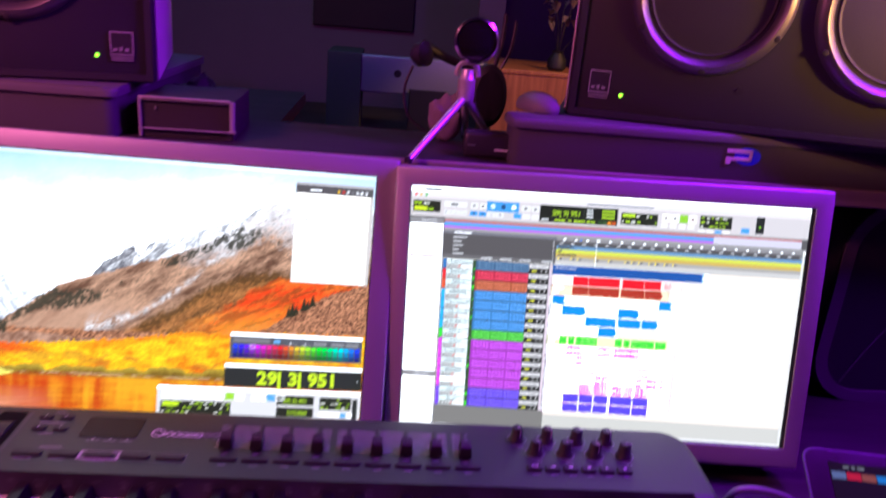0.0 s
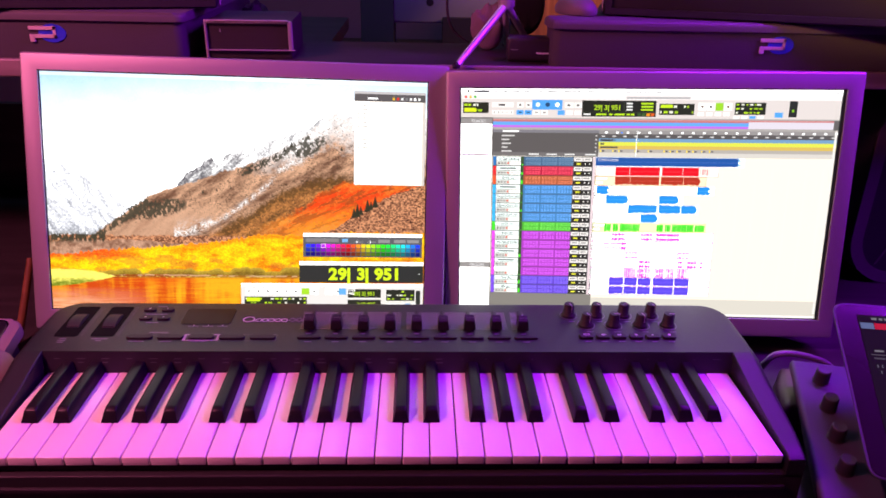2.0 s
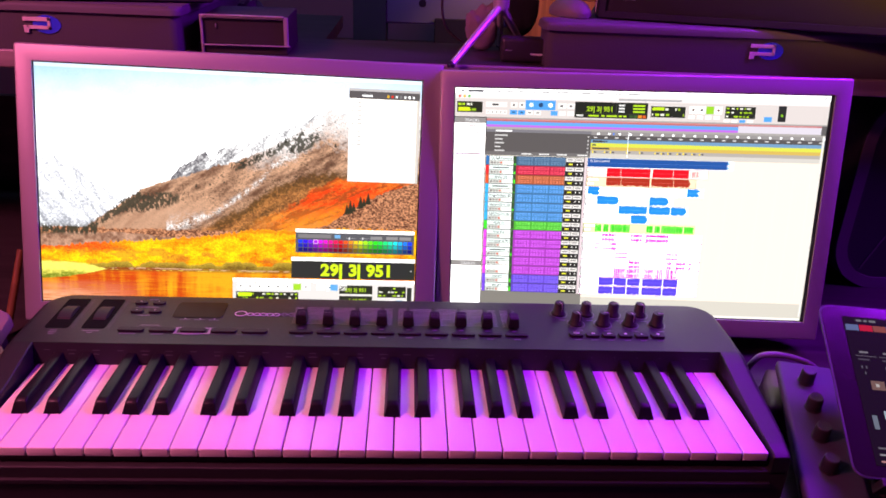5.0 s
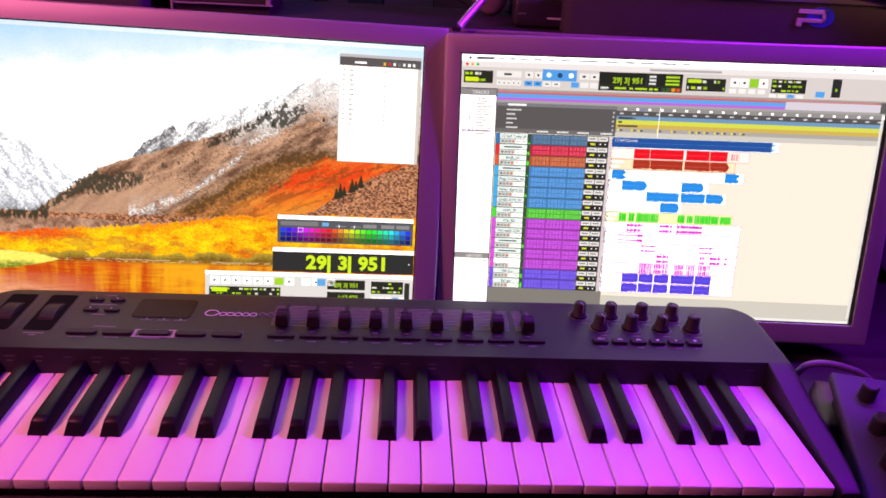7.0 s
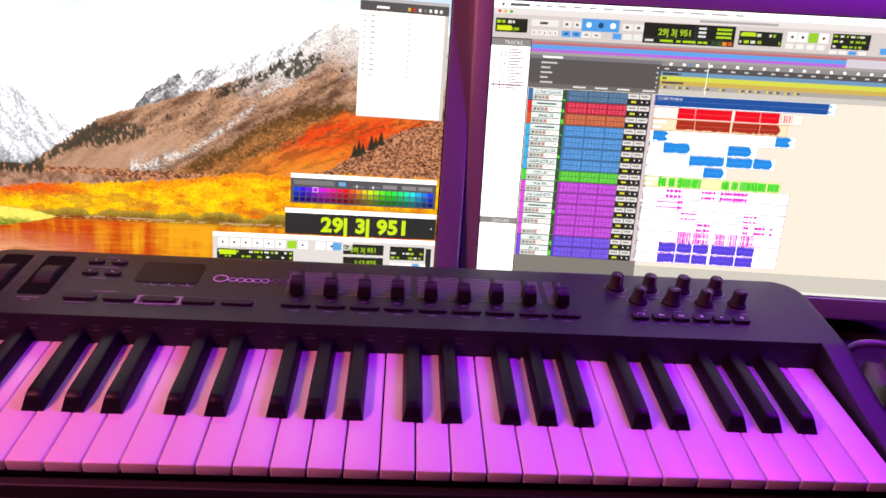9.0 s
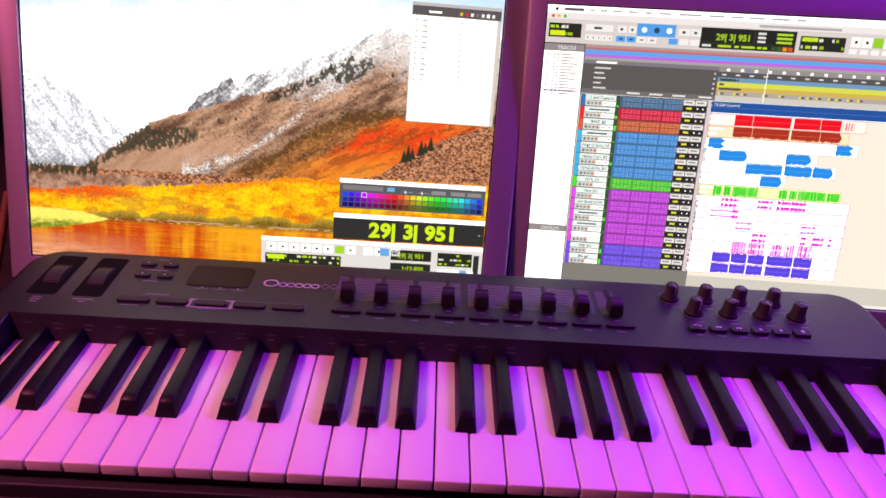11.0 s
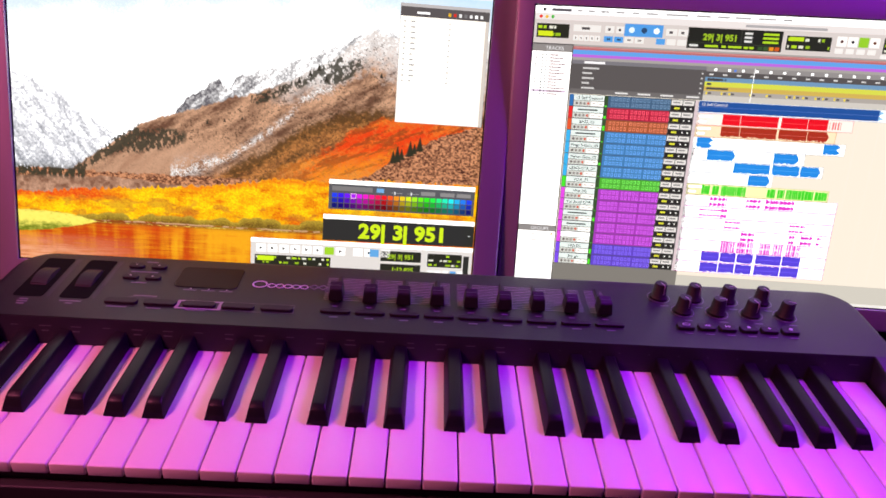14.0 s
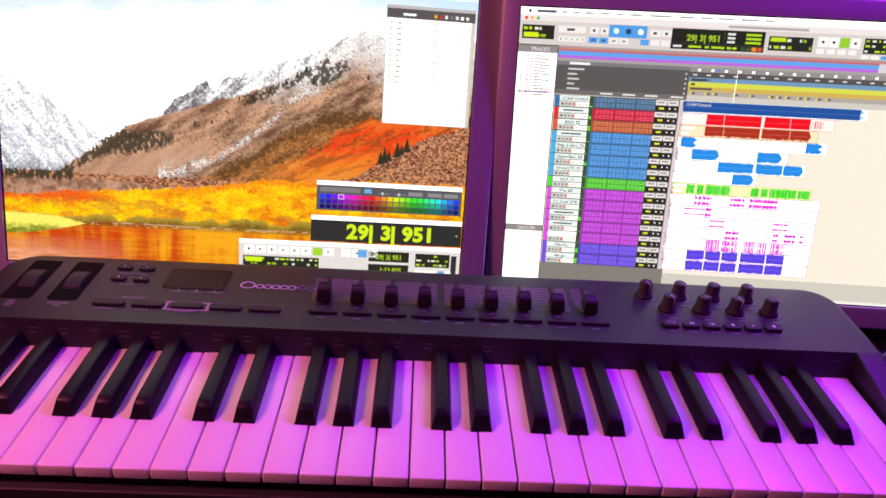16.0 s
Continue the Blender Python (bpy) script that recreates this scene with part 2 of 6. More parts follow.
def frame_ring(outer, inner, y0, y1, bevel=0.0, seg=3, bm=None):
    """A rectangular frame in the xz plane: outer and inner are (x0, z0, x1, z1); y0 is its face, y1 its back."""
    own = bmesh.new()

    def ring(r, y):
        return [own.verts.new(p) for p in ((r[0], y, r[1]), (r[2], y, r[1]), (r[2], y, r[3]), (r[0], y, r[3]))]
    fo, fi, bo, bi = ring(outer, y0), ring(inner, y0), ring(outer, y1), ring(inner, y1)
    for i in range(4):
        j = (i + 1) % 4
        own.faces.new((fo[i], fo[j], fi[j], fi[i]))
        own.faces.new((bo[j], bo[i], bi[i], bi[j]))
        own.faces.new((fo[j], fo[i], bo[i], bo[j]))
        own.faces.new((fi[i], fi[j], bi[j], bi[i]))
    if bevel:
        es = [e for e in own.edges if all(v in fo or v in bo for v in e.verts) and not (all(v in bo for v in e.verts))]
        bmesh.ops.bevel(own, geom=es, offset=bevel, segments=seg, profile=0.5, affect="EDGES")
    bmesh.ops.recalc_face_normals(own, faces=own.faces[:])
    return join(bm, own)


def letters(body, size, material, parent, m, name="lettering", align="LEFT"):
    cu = bpy.data.curves.new("tmp", "FONT")
    cu.body, cu.size, cu.align_x, cu.resolution_u = body, size, align, 3
    cu.offset = size * (0.045 if size > 0.006 else 0.012)
    tmp = new("tmp", cu)
    bpy.context.view_layer.update()
    me = bpy.data.meshes.new_from_object(tmp.evaluated_get(bpy.context.evaluated_depsgraph_get()))
    bpy.data.objects.remove(tmp)
    bpy.data.curves.remove(cu)
    me.materials.clear()
    me.materials.append(material)
    ob = new(name, me)
    ob.parent = parent
    ob.matrix_local = m
    return ob


def white_gain(c):
    """Near-white fields of a display glow more strongly than its colours."""
    return 1 + 0.7 * np.clip((c.min(axis=-1, keepdims=True) - 0.68) / 0.25, 0, 1)


class Flat:
    """Flat coloured fields of a display, in millimetres from its upper left corner."""

    def __init__(self, height):
        self.v, self.f, self.c, self.h = [], [], [], height

    def rect(self, u0, v0, u1, v1, colour, level=0):
        self.poly(((u0, v0), (u0, v1), (u1, v1), (u1, v0)), colour, level)

    def poly(self, pts, colour, level=0):
        n = len(self.v)
        self.v += [(u / 1000, -0.00012 * level, (self.h - v) / 1000) for u, v in pts]
        self.f.append(tuple(range(n, n + len(pts))))
        self.c += [(*(lin(colour) if isinstance(colour, str) else colour), 1.0)] * len(pts)

    def disc(self, u, v, r, colour, level=0, n=12):
        self.poly([(u + r * math.cos(2 * math.pi * k / n), v - r * math.sin(2 * math.pi * k / n)) for k in range(n)], colour, level)

    def link(self, name, material, parent, label=""):
        me = bpy.data.meshes.new(name)
        me.from_pydata(self.v, [], self.f)
        a = me.color_attributes.new("shown", "FLOAT_COLOR", "POINT")
        tint = np.array(self.c, dtype=np.float32)
        tint[:, :3] *= white_gain(tint[:, :3])
        a.data.foreach_set("color", tint.ravel())
        me.materials.append(material)
        ob = part(name, me, material, parent, label)
        return ob


# ---------------------------------------------------------------- the room
def setting(name, lo, hi, material, label, bevel=0.0):
    return solid(name, box(lo, hi, bevel), material, label, name.split("_")[0], "structure")


setting("floor", (-2.4, -2.4, -0.1), (2.4, 3.2, 0), CARPET, "dark carpeted studio floor")
setting("ceiling", (-2.4, -2.4, 2.5), (2.4, 3.2, 2.6), WALL, "dark painted ceiling")
setting("wall_north", (-2.4, 3.2, 0), (2.4, 3.3, 2.5), WALL, "dark painted wall behind the desk")
setting("wall_south", (-2.4, -2.5, 0), (2.4, -2.4, 2.5), WALL, "dark painted wall")
setting("wall_west", (-2.5, -2.5, 0), (-2.4, 3.3, 2.5), WALL, "dark painted wall")
setting("wall_east", (2.4, -2.5, 0), (2.5, 3.3, 2.5), WALL, "dark painted wall")

DESK_Z, SHELF_Z = 0.735, 1.058

desk = thing("studio_desk", pose(0, 0.35, 0), "dark laminate studio desk with a raised shelf behind the screens", "desk")


def at_desk(bm):
    bm.transform(Matrix.Translation((0, -0.35, 0)))
    return bm


part("desktop", at_desk(box((-1.05, -0.06, DESK_Z - 0.03), (1.05, 0.95, DESK_Z), 0.004)), DESK, desk)
part("upper_shelf", at_desk(prism([(-1.05, 0.403), (1.05, 0.403), (1.05, 0.86), (0.36, 0.86), (0.30, 0.60), (0.20, 0.575), (-0.10, 0.575), (-0.10, 0.86), (-1.05, 0.86)], SHELF_Z - 0.02, SHELF_Z)), DESK, desk)
part("shelf_edge", at_desk(box((-1.05, 0.395, SHELF_Z - 0.021), (1.05, 0.403, SHELF_Z), 0.002)), SHELF_EDGE, desk, "grey front edge of the shelf")
for x in (-1.03, 1.0):
    part("shelf_support", at_desk(box((x, 0.45, DESK_Z), (x + 0.03, 0.85, SHELF_Z - 0.02), 0.002)), DESK, desk)
part("back_panel", at_desk(box((-1.0, 0.84, DESK_Z), (1.0, 0.858, 0.90))), DESK, desk)
for x in (-1.0, 0.94):
    for y in (0.0, 0.84):
        part("leg", at_desk(box((x, y, 0), (x + 0.06, y + 0.06, DESK_Z - 0.03), 0.004)), DESK, desk)


# ---------------------------------------------------------------- the two displays
def turn(yaw, tilt, roll):
    return Matrix.Rotation(yaw, 4, "Z") @ Matrix.Rotation(tilt, 4, "X") @ Matrix.Rotation(roll, 4, "Y")


SW, SH = 0.4335, 0.2711
LEFT_M = Matrix.Translation((-0.4019, 0.2735, 0.7926)) @ turn(0.0616, -0.2574, 0.0285)
RIGHT_M = Matrix.Translation((0.0764, 0.3070, 0.7727)) @ turn(-0.0920, -0.1746, -0.0280)


def monitor(m, label, sl=0.0195, sr=0.0195):
    mon = thing("computer_monitor", m, label, "monitor", "pair of monitors")
    top, low = 0.0200, 0.0240
    part("bezel", frame_ring((-sl, -low, SW + sr, SH + top), (-0.0012, -0.0012, SW + 0.0012, SH + 0.0012), -0.004, 0.024, 0.0028), ALU, mon, "aluminium bezel", True)
    part("seam", frame_ring((-0.0012, -0.0012, SW + 0.0012, SH + 0.0012), (0, 0, SW, SH), -0.0006, 0.006), SEAM, mon)
    part("back_cover", box((-sl + 0.003, 0.0235, -low + 0.003), (SW + sr - 0.003, 0.030, SH + top - 0.003), 0.002), ALU_DARK, mon)
    foot = m.translation + (m.to_3x3() @ Vector((SW / 2, 0.03, 0.06)))
    inv = m.inverted()
    arm = box((foot.x - 0.06, foot.y + 0.01, DESK_Z), (foot.x + 0.06, foot.y + 0.018, foot.z + 0.03), 0.003)
    base = box((foot.x - 0.09, foot.y - 0.02, DESK_Z), (foot.x + 0.09, foot.y + 0.12, DESK_Z + 0.008), 0.003, bm=arm)
    base.transform(inv)
    part("stand", base, ALU_DARK, mon)
    return mon


mon_l = monitor(LEFT_M, "silver aluminium monitor showing an autumn mountain wallpaper", sr=0.0250)
mon_r = monitor(RIGHT_M, "silver aluminium monitor showing a music editing window", sl=0.0175)


# a wallpaper of an autumn mountain lake, worked out point by point
def value_noise(x, y, seed):
    def h(i, j):
        n = (i * 374761393 + j * 668265263 + seed * 974711) & 0x7FFFFFFF
        n = ((n ^ (n >> 13)) * 1274126177) & 0x7FFFFFFF
        return ((n ^ (n >> 16)) & 0xFFFF) / 65535.0
    i, j = np.floor(x).astype(np.int64), np.floor(y).astype(np.int64)
    fx, fy = x - i, y - j
    fx, fy = fx * fx * (3 - 2 * fx), fy * fy * (3 - 2 * fy)
    return (h(i, j) * (1 - fx) + h(i + 1, j) * fx) * (1 - fy) + (h(i, j + 1) * (1 - fx) + h(i + 1, j + 1) * fx) * fy


def fbm(x, y, seed, octaves=5):
    s, a, t = 0.0, 0.5, 0.0
    for k in range(octaves):
        s, t = s + a * value_noise(x, y, seed + k), t + a
        x, y, a = x * 2.03 + 11.7, y * 2.03 + 5.1, a * 0.55
    return s / t


def wallpaper(parent):
    nu, nv = 780, 488
    U, V = np.meshgrid(np.linspace(0, 433.5, nu), np.linspace(0, 271.1, nv))
    img = np.ones((nv, nu, 3))

    def put(mask, colour):
        img[:] = img * (1 - mask[..., None]) + colour * mask[..., None]

    def mix(a, b, t):
        t = np.clip(t, 0, 1)[..., None]
        return np.array(lin(a)) * (1 - t) + np.array(lin(b)) * t

    def step(d, w=0.8):
        return np.clip(d / w + 0.5, 0, 1)

    def line(pts, rough, seed, scale=0.12):
        xs, ys = zip(*pts)
        return np.interp(U, xs, ys) + (fbm(U * scale, U * 0 + seed, seed) - 0.5) * rough

    n1, n2, n3, n4 = fbm(U * 0.05, V * 0.05, 3), fbm(U * 0.22, V * 0.22, 17), fbm(U * 0.7, V * 0.7, 29, 3), fbm((U + V * 0.9) * 0.16, (V - U * 0.45) * 0.05, 41)
    grit = value_noise(U * 1.1, V * 1.1, 77)
    # sky
    put(np.ones_like(U), mix("#9ccdee", "#ffffff", V / 75 + np.minimum(U, 600 - U) / 700 + (n1 - 0.5) * 0.25))
    # far snowy range
    e = line(((-5, 96), (24, 104), (53, 123), (72, 138), (95, 151), (135, 170)), 8, 5)
    rib = fbm((U - V * 0.7) * 0.28, (V + U * 0.35) * 0.07, 55)
    rock = 1.3 * (rib - 0.5) + 1.3 * (n3 - 0.5) + 0.5 * (n2 - 0.5) + (V - e) / 190
    put(step(V - e, 1.6), mix("#f4f5f9", "#8f939b", 0.20 + 0.9 * rock))
    # grey peaks
    e = line(((96, 290), (122, 160), (132, 143), (143, 127), (154, 113), (169, 103), (185, 92), (193, 101), (200, 90), (216, 84), (236, 76), (267, 66), (298, 52), (328, 36), (345, 40), (380, 70), (434, 90)), 7, 9, 0.25)
    rock = 1.3 * (n4 - 0.5) + 1.0 * (n3 - 0.5) + 0.28 * np.clip((205 - U) / 40, 0, 1) - 0.22 * np.clip((U - 205) / 30, 0, 1)
    put(step(V - e, 1.4), mix("#f0efef", "#5e5e62", 0.46 + 1.35 * rock))
    # main slope
    e = line(((-5, 214), (20, 200), (44, 187), (68, 170), (92, 152), (116, 137), (140, 127), (160, 122), (174, 117), (195, 108), (219, 103), (229, 98), (256, 86), (274, 75), (287, 68), (304, 54), (318, 43), (326, 38), (334, 41), (346, 44), (434, 40)), 5, 13, 0.3)
    run = fbm((U - 0.55 * V) * 0.030, (V + 0.55 * U) * 0.16, 58)
    gully = fbm((U + 0.9 * V) * 0.10, (V - 0.3 * U) * 0.03, 67)
    n5 = fbm(U * 1.3, V * 1.6, 33, 3)
    n6 = fbm(U * 0.45, V * 0.6, 36, 4)

    def over(a, b, t):
        t = np.clip(t, 0, 1)[..., None]
        return a * (1 - t) + b * t

    base = mix("#dcab88", "#72503a", 0.40 + 1.9 * (run - 0.5) + 1.4 * (gully - 0.5) + 0.8 * (n6 - 0.5)) * (0.62 + 0.72 * n5[..., None])
    # smooth tan fan of gravel
    fan = np.clip(1.25 - ((U - 122 + 0.6 * (V - 172)) / 62) ** 2 - ((V - 174 + (U - 122) * 0.22) / 17) ** 2 + 0.5 * (n2 - 0.5), 0, 1)
    base = over(base, mix("#d6a888", "#ad7d60", 1.4 * (gully - 0.3) + 0.6 * (n5 - 0.5)), 0.85 * fan)
    # ochre ground under a band of olive scrub
    xs, ys = (130, 187, 229, 264, 299, 335, 380, 434), (205, 180, 158, 132, 119, 114, 113, 112)
    belt = np.interp(U, xs, ys) + 10 * (n2 - 0.5)
    ochre = step(V - belt, 8) * np.clip((U - 150) / 30, 0, 1)
    base = over(base, mix("#d08a4a", "#7a4a26", 0.35 + 1.4 * (run - 0.5) + 1.6 * (n6 - 0.5)) * (0.7 + 0.6 * n5[..., None]), ochre)
    scrub = np.exp(-((V - belt - 3) / 7) ** 2) * np.clip((U - 185) / 15, 0, 1)
    scrub += 0.7 * np.exp(-((V - belt - 24 + 0.1 * (U - 230)) / 5) ** 2) * np.clip((U - 200) / 15, 0, 1) * np.clip((290 - U) / 30, 0, 1)
    base = over(base, mix("#6a4c22", "#3d2c14", 1.5 * (n5 - 0.3)), np.clip(1.3 * scrub * np.clip(0.4 + 1.8 * (n6 - 0.3), 0, 1), 0, 0.85))
    base = base * 0.82
    # pale scree runnels and boulders
    xs, ys = (140, 146, 170, 194, 226, 250, 264, 290), (184, 181, 172, 164, 141, 121, 103, 92)
    scree = np.exp(-((V - np.interp(U, xs, ys)) / (3.5 + 6 * np.clip((190 - U) / 40, 0, 1))) ** 2) * step(n5 + 0.8 * (n2 - 0.5) - 0.50, 0.06) * (U > 140) * (U < 292)
    high = np.clip((U - 228) / 50, 0, 1) * np.clip(1.25 - (V - e) / (16 + 0.16 * (U - 228)) + 0.8 * (n2 - 0.5), 0, 1)
    dust = high * step(fbm((U * 0.6 + V) * 0.10, (V - U * 0.5) * 0.30, 63) + 0.9 * (n5 - 0.5) - 0.40, 0.20)
    base = over(base, mix("#f2efee", "#8c807a", 1.8 * (gully - 0.34) + 0.7 * (n5 - 0.5)), 0.9 * high)
    base = over(base, mix("#fbf9f8", "#c4b8b0", n3), np.clip(0.95 * dust + 0.95 * scree, 0, 1))
    # small shrubs strewn over it all
    dots = step(value_noise(U * 0.85, V * 1.1, 71) + 0.5 * (n2 - 0.5) - 0.80, 0.06) * np.clip((V - e) / 12, 0, 1) * (1 - 0.8 * fan)
    base = over(base, mix("#4b3a22", "#2e2718", n3), 0.75 * dots)
    put(step(V - e, 1.4), base)
    # conifers: a dark wood low on the ridge and ranks of single trees above
    wood_patch = np.clip(1.2 - ((U - 118) / 40) ** 2 - ((V - 153 + (U - 118) * 0.17) / 11) ** 2, 0, 1) + 0.9 * np.exp(-((V - e - 5) / 5) ** 2) * (U < 112) * (U > 52)
    ranks = np.exp(-((V - np.interp(U, (215, 229, 243, 260, 277, 300), (109, 105, 98, 90, 79, 66))) / 4.5) ** 2) * (U > 214) * (U < 298)
    ranks += np.clip(1.3 - ((U - 299) / 20) ** 2 - ((V - 78 + (U - 299) * 0.5) / 8) ** 2, 0, 1)
    tree = step(fbm(U * 0.55, V * 0.34, 83, 3) + 0.24 * wood_patch + 0.20 * ranks - 0.60, 0.05) * np.clip(2.2 * (wood_patch + ranks), 0, 1) * step(V - e + 3)
    put(tree * 0.92, mix("#23281f", "#474834", n5))
    for u, v, h in ((174, 134, 4), (228, 107, 6), (243, 99, 6), (258, 91, 6), (268, 84, 6), (276, 78, 6), (283, 88, 6), (334, 81, 5), (91, 190, 4), (328, 138, 4), (206, 128, 3), (190, 131, 3)):
        put(step(1 - np.abs(U - u) / (0.25 + 0.30 * np.clip(V - v + h, 0, h)), 0.6) * (V > v - h) * (V < v), mix("#23281f", "#3a3a2a", n5))
    # scarlet and orange brush
    xs, ys = (215, 240, 264, 286, 300, 312, 335, 372, 408, 434), (190, 172, 160, 149, 140, 131, 118, 115, 119, 121)
    top = np.interp(U, xs, ys) + 14 * (n2 - 0.5) + 10 * (run - 0.5)
    red = step(V - top, 5) * np.clip((U - 228) / 40, 0, 1)
    heat = np.clip((U - 262) / 45, 0, 1) * np.clip(1.2 - np.abs(V - 140) / 34, 0, 1)
    put(red * np.clip(0.55 + 1.6 * (n6 - 0.4) + 0.45 * heat, 0, 0.97), mix("#f0902a", "#e4420a", 0.15 + 0.85 * heat + 1.1 * (run - 0.5) + 0.7 * (n6 - 0.5)) * (0.7 + 0.55 * n5[..., None]))
    put(red * 0.7 * step(fbm((U - 0.43 * V) * 0.06, (V + 0.43 * U) * 0.3, 91) + 0.3 * (n6 - 0.5) - 0.57, 0.1), mix("#6e3512", "#a0521c", n3))
    glowing = np.exp(-((V - 164 + 0.35 * (U - 315)) / 6) ** 2) * np.clip((U - 262) / 20, 0, 1) * (U < 352)
    put(0.75 * glowing * np.clip(0.3 + 2 * (n6 - 0.35), 0, 1), mix("#ffb02a", "#f06a10", n5))
    # brown hill with bushes
    e = line(((295, 184), (313, 178), (326, 174), (347, 158), (372, 144), (394, 132), (430, 120), (434, 119)), 5, 19, 0.3)
    tuft = fbm(U * 0.55, V * 0.8, 101, 3)
    put(step(V - e), mix("#cf8f66", "#4c2a1a", 0.25 + 2.6 * (tuft - 0.42)) * (0.7 + 0.6 * n5[..., None]))
    for u, v, h in ((349, 159, 11), (353, 158, 14), (357, 155, 9), (365, 151, 13), (369, 149, 9), (374, 146, 12)):
        put(step(1 - np.abs(U - u) / (0.3 + 0.26 * np.clip(V - v + h, 0, h)), 0.5) * (V > v - h) * (V < v + 1), mix("#20291c", "#38371f", n5))
    # valley floor
    e = line(((-5, 193), (45, 190), (91, 189), (137, 193), (200, 192), (300, 188), (434, 176)), 4, 23)
    put(step(V - e) * (U < 330), mix("#cda084", "#7c5640", 1.7 * n2 - 0.25) * (0.7 + 0.6 * n5[..., None]))
    pine = step(fbm(U * 0.5, V * 0.2, 131, 3) - 0.42, 0.1) * np.exp(-((V - 187) / 5) ** 2) * (U < 62)
    put(np.clip(1.5 * pine, 0, 1), mix("#2b3024", "#4c4630", n3))
    # golden aspens, crown by crown
    e = line(((-5, 207), (23, 206), (43, 204), (67, 201), (132, 196), (180, 191), (215, 186), (236, 182), (290, 182), (340, 178), (434, 178)), 7, 31, 0.35)
    crown = fbm(U * 0.07, V * 0.15, 141, 4)
    leafy = fbm(U * 0.9, V * 1.1, 147, 3)
    lift = np.clip(1.35 - (V - e) / 34, 0.15, 1.2)
    gold = mix("#d86a02", "#ffd00a", 0.58 + 1.7 * (crown - 0.5) + 0.7 * (leafy - 0.5) + 0.25 * (lift - 0.8)) * (0.78 + 0.48 * leafy[..., None])
    fire = np.clip((110 - U) / 45, 0, 1) * np.clip((214 - V) / 7 + 1.2 * (n2 - 0.4), 0, 1)
    fire = np.maximum(fire, 0.75 * np.exp(-((V - e - 2) / 4) ** 2) * step(crown - 0.45, 0.2) * (U > 150))
    gold = over(gold, mix("#d83c08", "#f5821a", 1.6 * (leafy - 0.25)), fire)
    rust = step(fbm(U * 0.07, V * 0.16, 153, 3) - 0.60, 0.08) * (V > 207)
    gold = over(gold, mix("#c8762a", "#945a1c", n3), 0.5 * rust)
    put(step(V - e), gold)
    # round shore bushes
    row = np.clip(2.2 * value_noise(U * 0.085, U * 0, 157) - 0.35, 0, 1) ** 0.5 * (0.6 + 0.4 * value_noise(U * 0.22, U * 0, 163))
    e = 227 - 6.0 * row - 2.2 * (n2 - 0.5) + 1.2 * np.sin(U * 0.02)
    shade = np.clip((V - e) / 7, 0, 1)
    put(0.92 * step(V - e, 1.2) * (U > 30), mix("#b59a34", "#4a3a12", 0.75 * shade + 1.2 * (n5 - 0.45)))
    # lake
    e = line(((-5, 233), (60, 231), (110, 230), (230, 231), (434, 230)), 1.2, 43, 0.2)
    w1, w2 = fbm(U * 0.09, V * 0.012, 171), fbm(U * 0.05, V * 0.9, 181)
    lake = 0.85 * mix("#d04a08", "#ffb01a", 0.46 + 2.0 * (w1 - 0.5) + 1.0 * (w2 - 0.5) + 0.25 * np.sin((U - 120) / 60) - 0.008 * (V - 240))
    lake = over(lake, np.array(lin("#d03a06")), 0.6 * np.clip(1 - ((U - 125) / 45) ** 2, 0, 1) * np.clip(1.2 - (V - 232) / 14, 0, 1))
    lake = over(lake, np.array(lin("#6a3a12")), 0.8 * np.exp(-((V - 232) / 2.5) ** 2))
    lake = over(lake, mix("#f2b08a", "#c9784a", 2.2 * (w2 - 0.3)), 0.85 * np.clip((V - 245) / 18, 0, 1) * np.clip((120 - U) / 80, 0, 1))
    put(step(V - e), lake)
    put(step(V - e, 0.8) * np.exp(-((V - e - 0.6) / 0.8) ** 2) * 0.6 * step(n2 - 0.45, 0.1), np.array(lin("#e8c8a0")) * np.ones_like(img))
    # grassy spit
    e0 = line(((-5, 224), (30, 225), (50, 227), (66, 231), (72, 233)), 2, 47, 0.3)
    e1 = line(((-5, 245), (22, 243), (50, 238), (72, 233)), 2, 53, 0.3)
    grass = mix("#f6ea66", "#6f7d18", 1.1 * (fbm(U * 0.3, V * 0.5, 191, 3) - 0.5) + np.clip((V - 234) / 7, 0, 1) + 0.5 * (n5 - 0.5))
    put(step(V - e0) * step(e1 - V), grass)
    # thin bar along the top
    img[V < 4.2] = img[V < 4.2] * 0.55 + 0.42
    img *= (0.95 + 0.10 * grit)[..., None]
    img *= white_gain(img)
    verts = np.stack([U / 1000, U * 0, (271.1 - V) / 1000], -1).reshape(-1, 3)
    idx = np.arange(nu * nv).reshape(nv, nu)
    quads = np.stack([idx[:-1, :-1], idx[1:, :-1], idx[1:, 1:], idx[:-1, 1:]], -1).reshape(-1, 4)
    me = bpy.data.meshes.new("screen")
    me.from_pydata(verts.tolist(), [], quads.tolist())
    a = me.color_attributes.new("shown", "FLOAT_COLOR", "POINT")
    a.data.foreach_set("color", np.concatenate([img.reshape(-1, 3), np.ones((nu * nv, 1))], 1).astype(np.float32).ravel())
    me.materials.append(SCREEN_L)
    return part("screen", me, SCREEN_L, parent, "lit screen with an autumn mountain lake")


screen_l = wallpaper(mon_l)
DIGITS = glow("lime_digits", lin("#d4f01c"), 1.15)
DIGITS_DIM = glow("green_digits", lin("#a9cf22"), 1.0)
INK = glow("dark_screen_ink", lin("#2a2a2e"), 1.0)
PAPER = glow("white_screen_ink", lin("#f4f2f4"), 1.0)


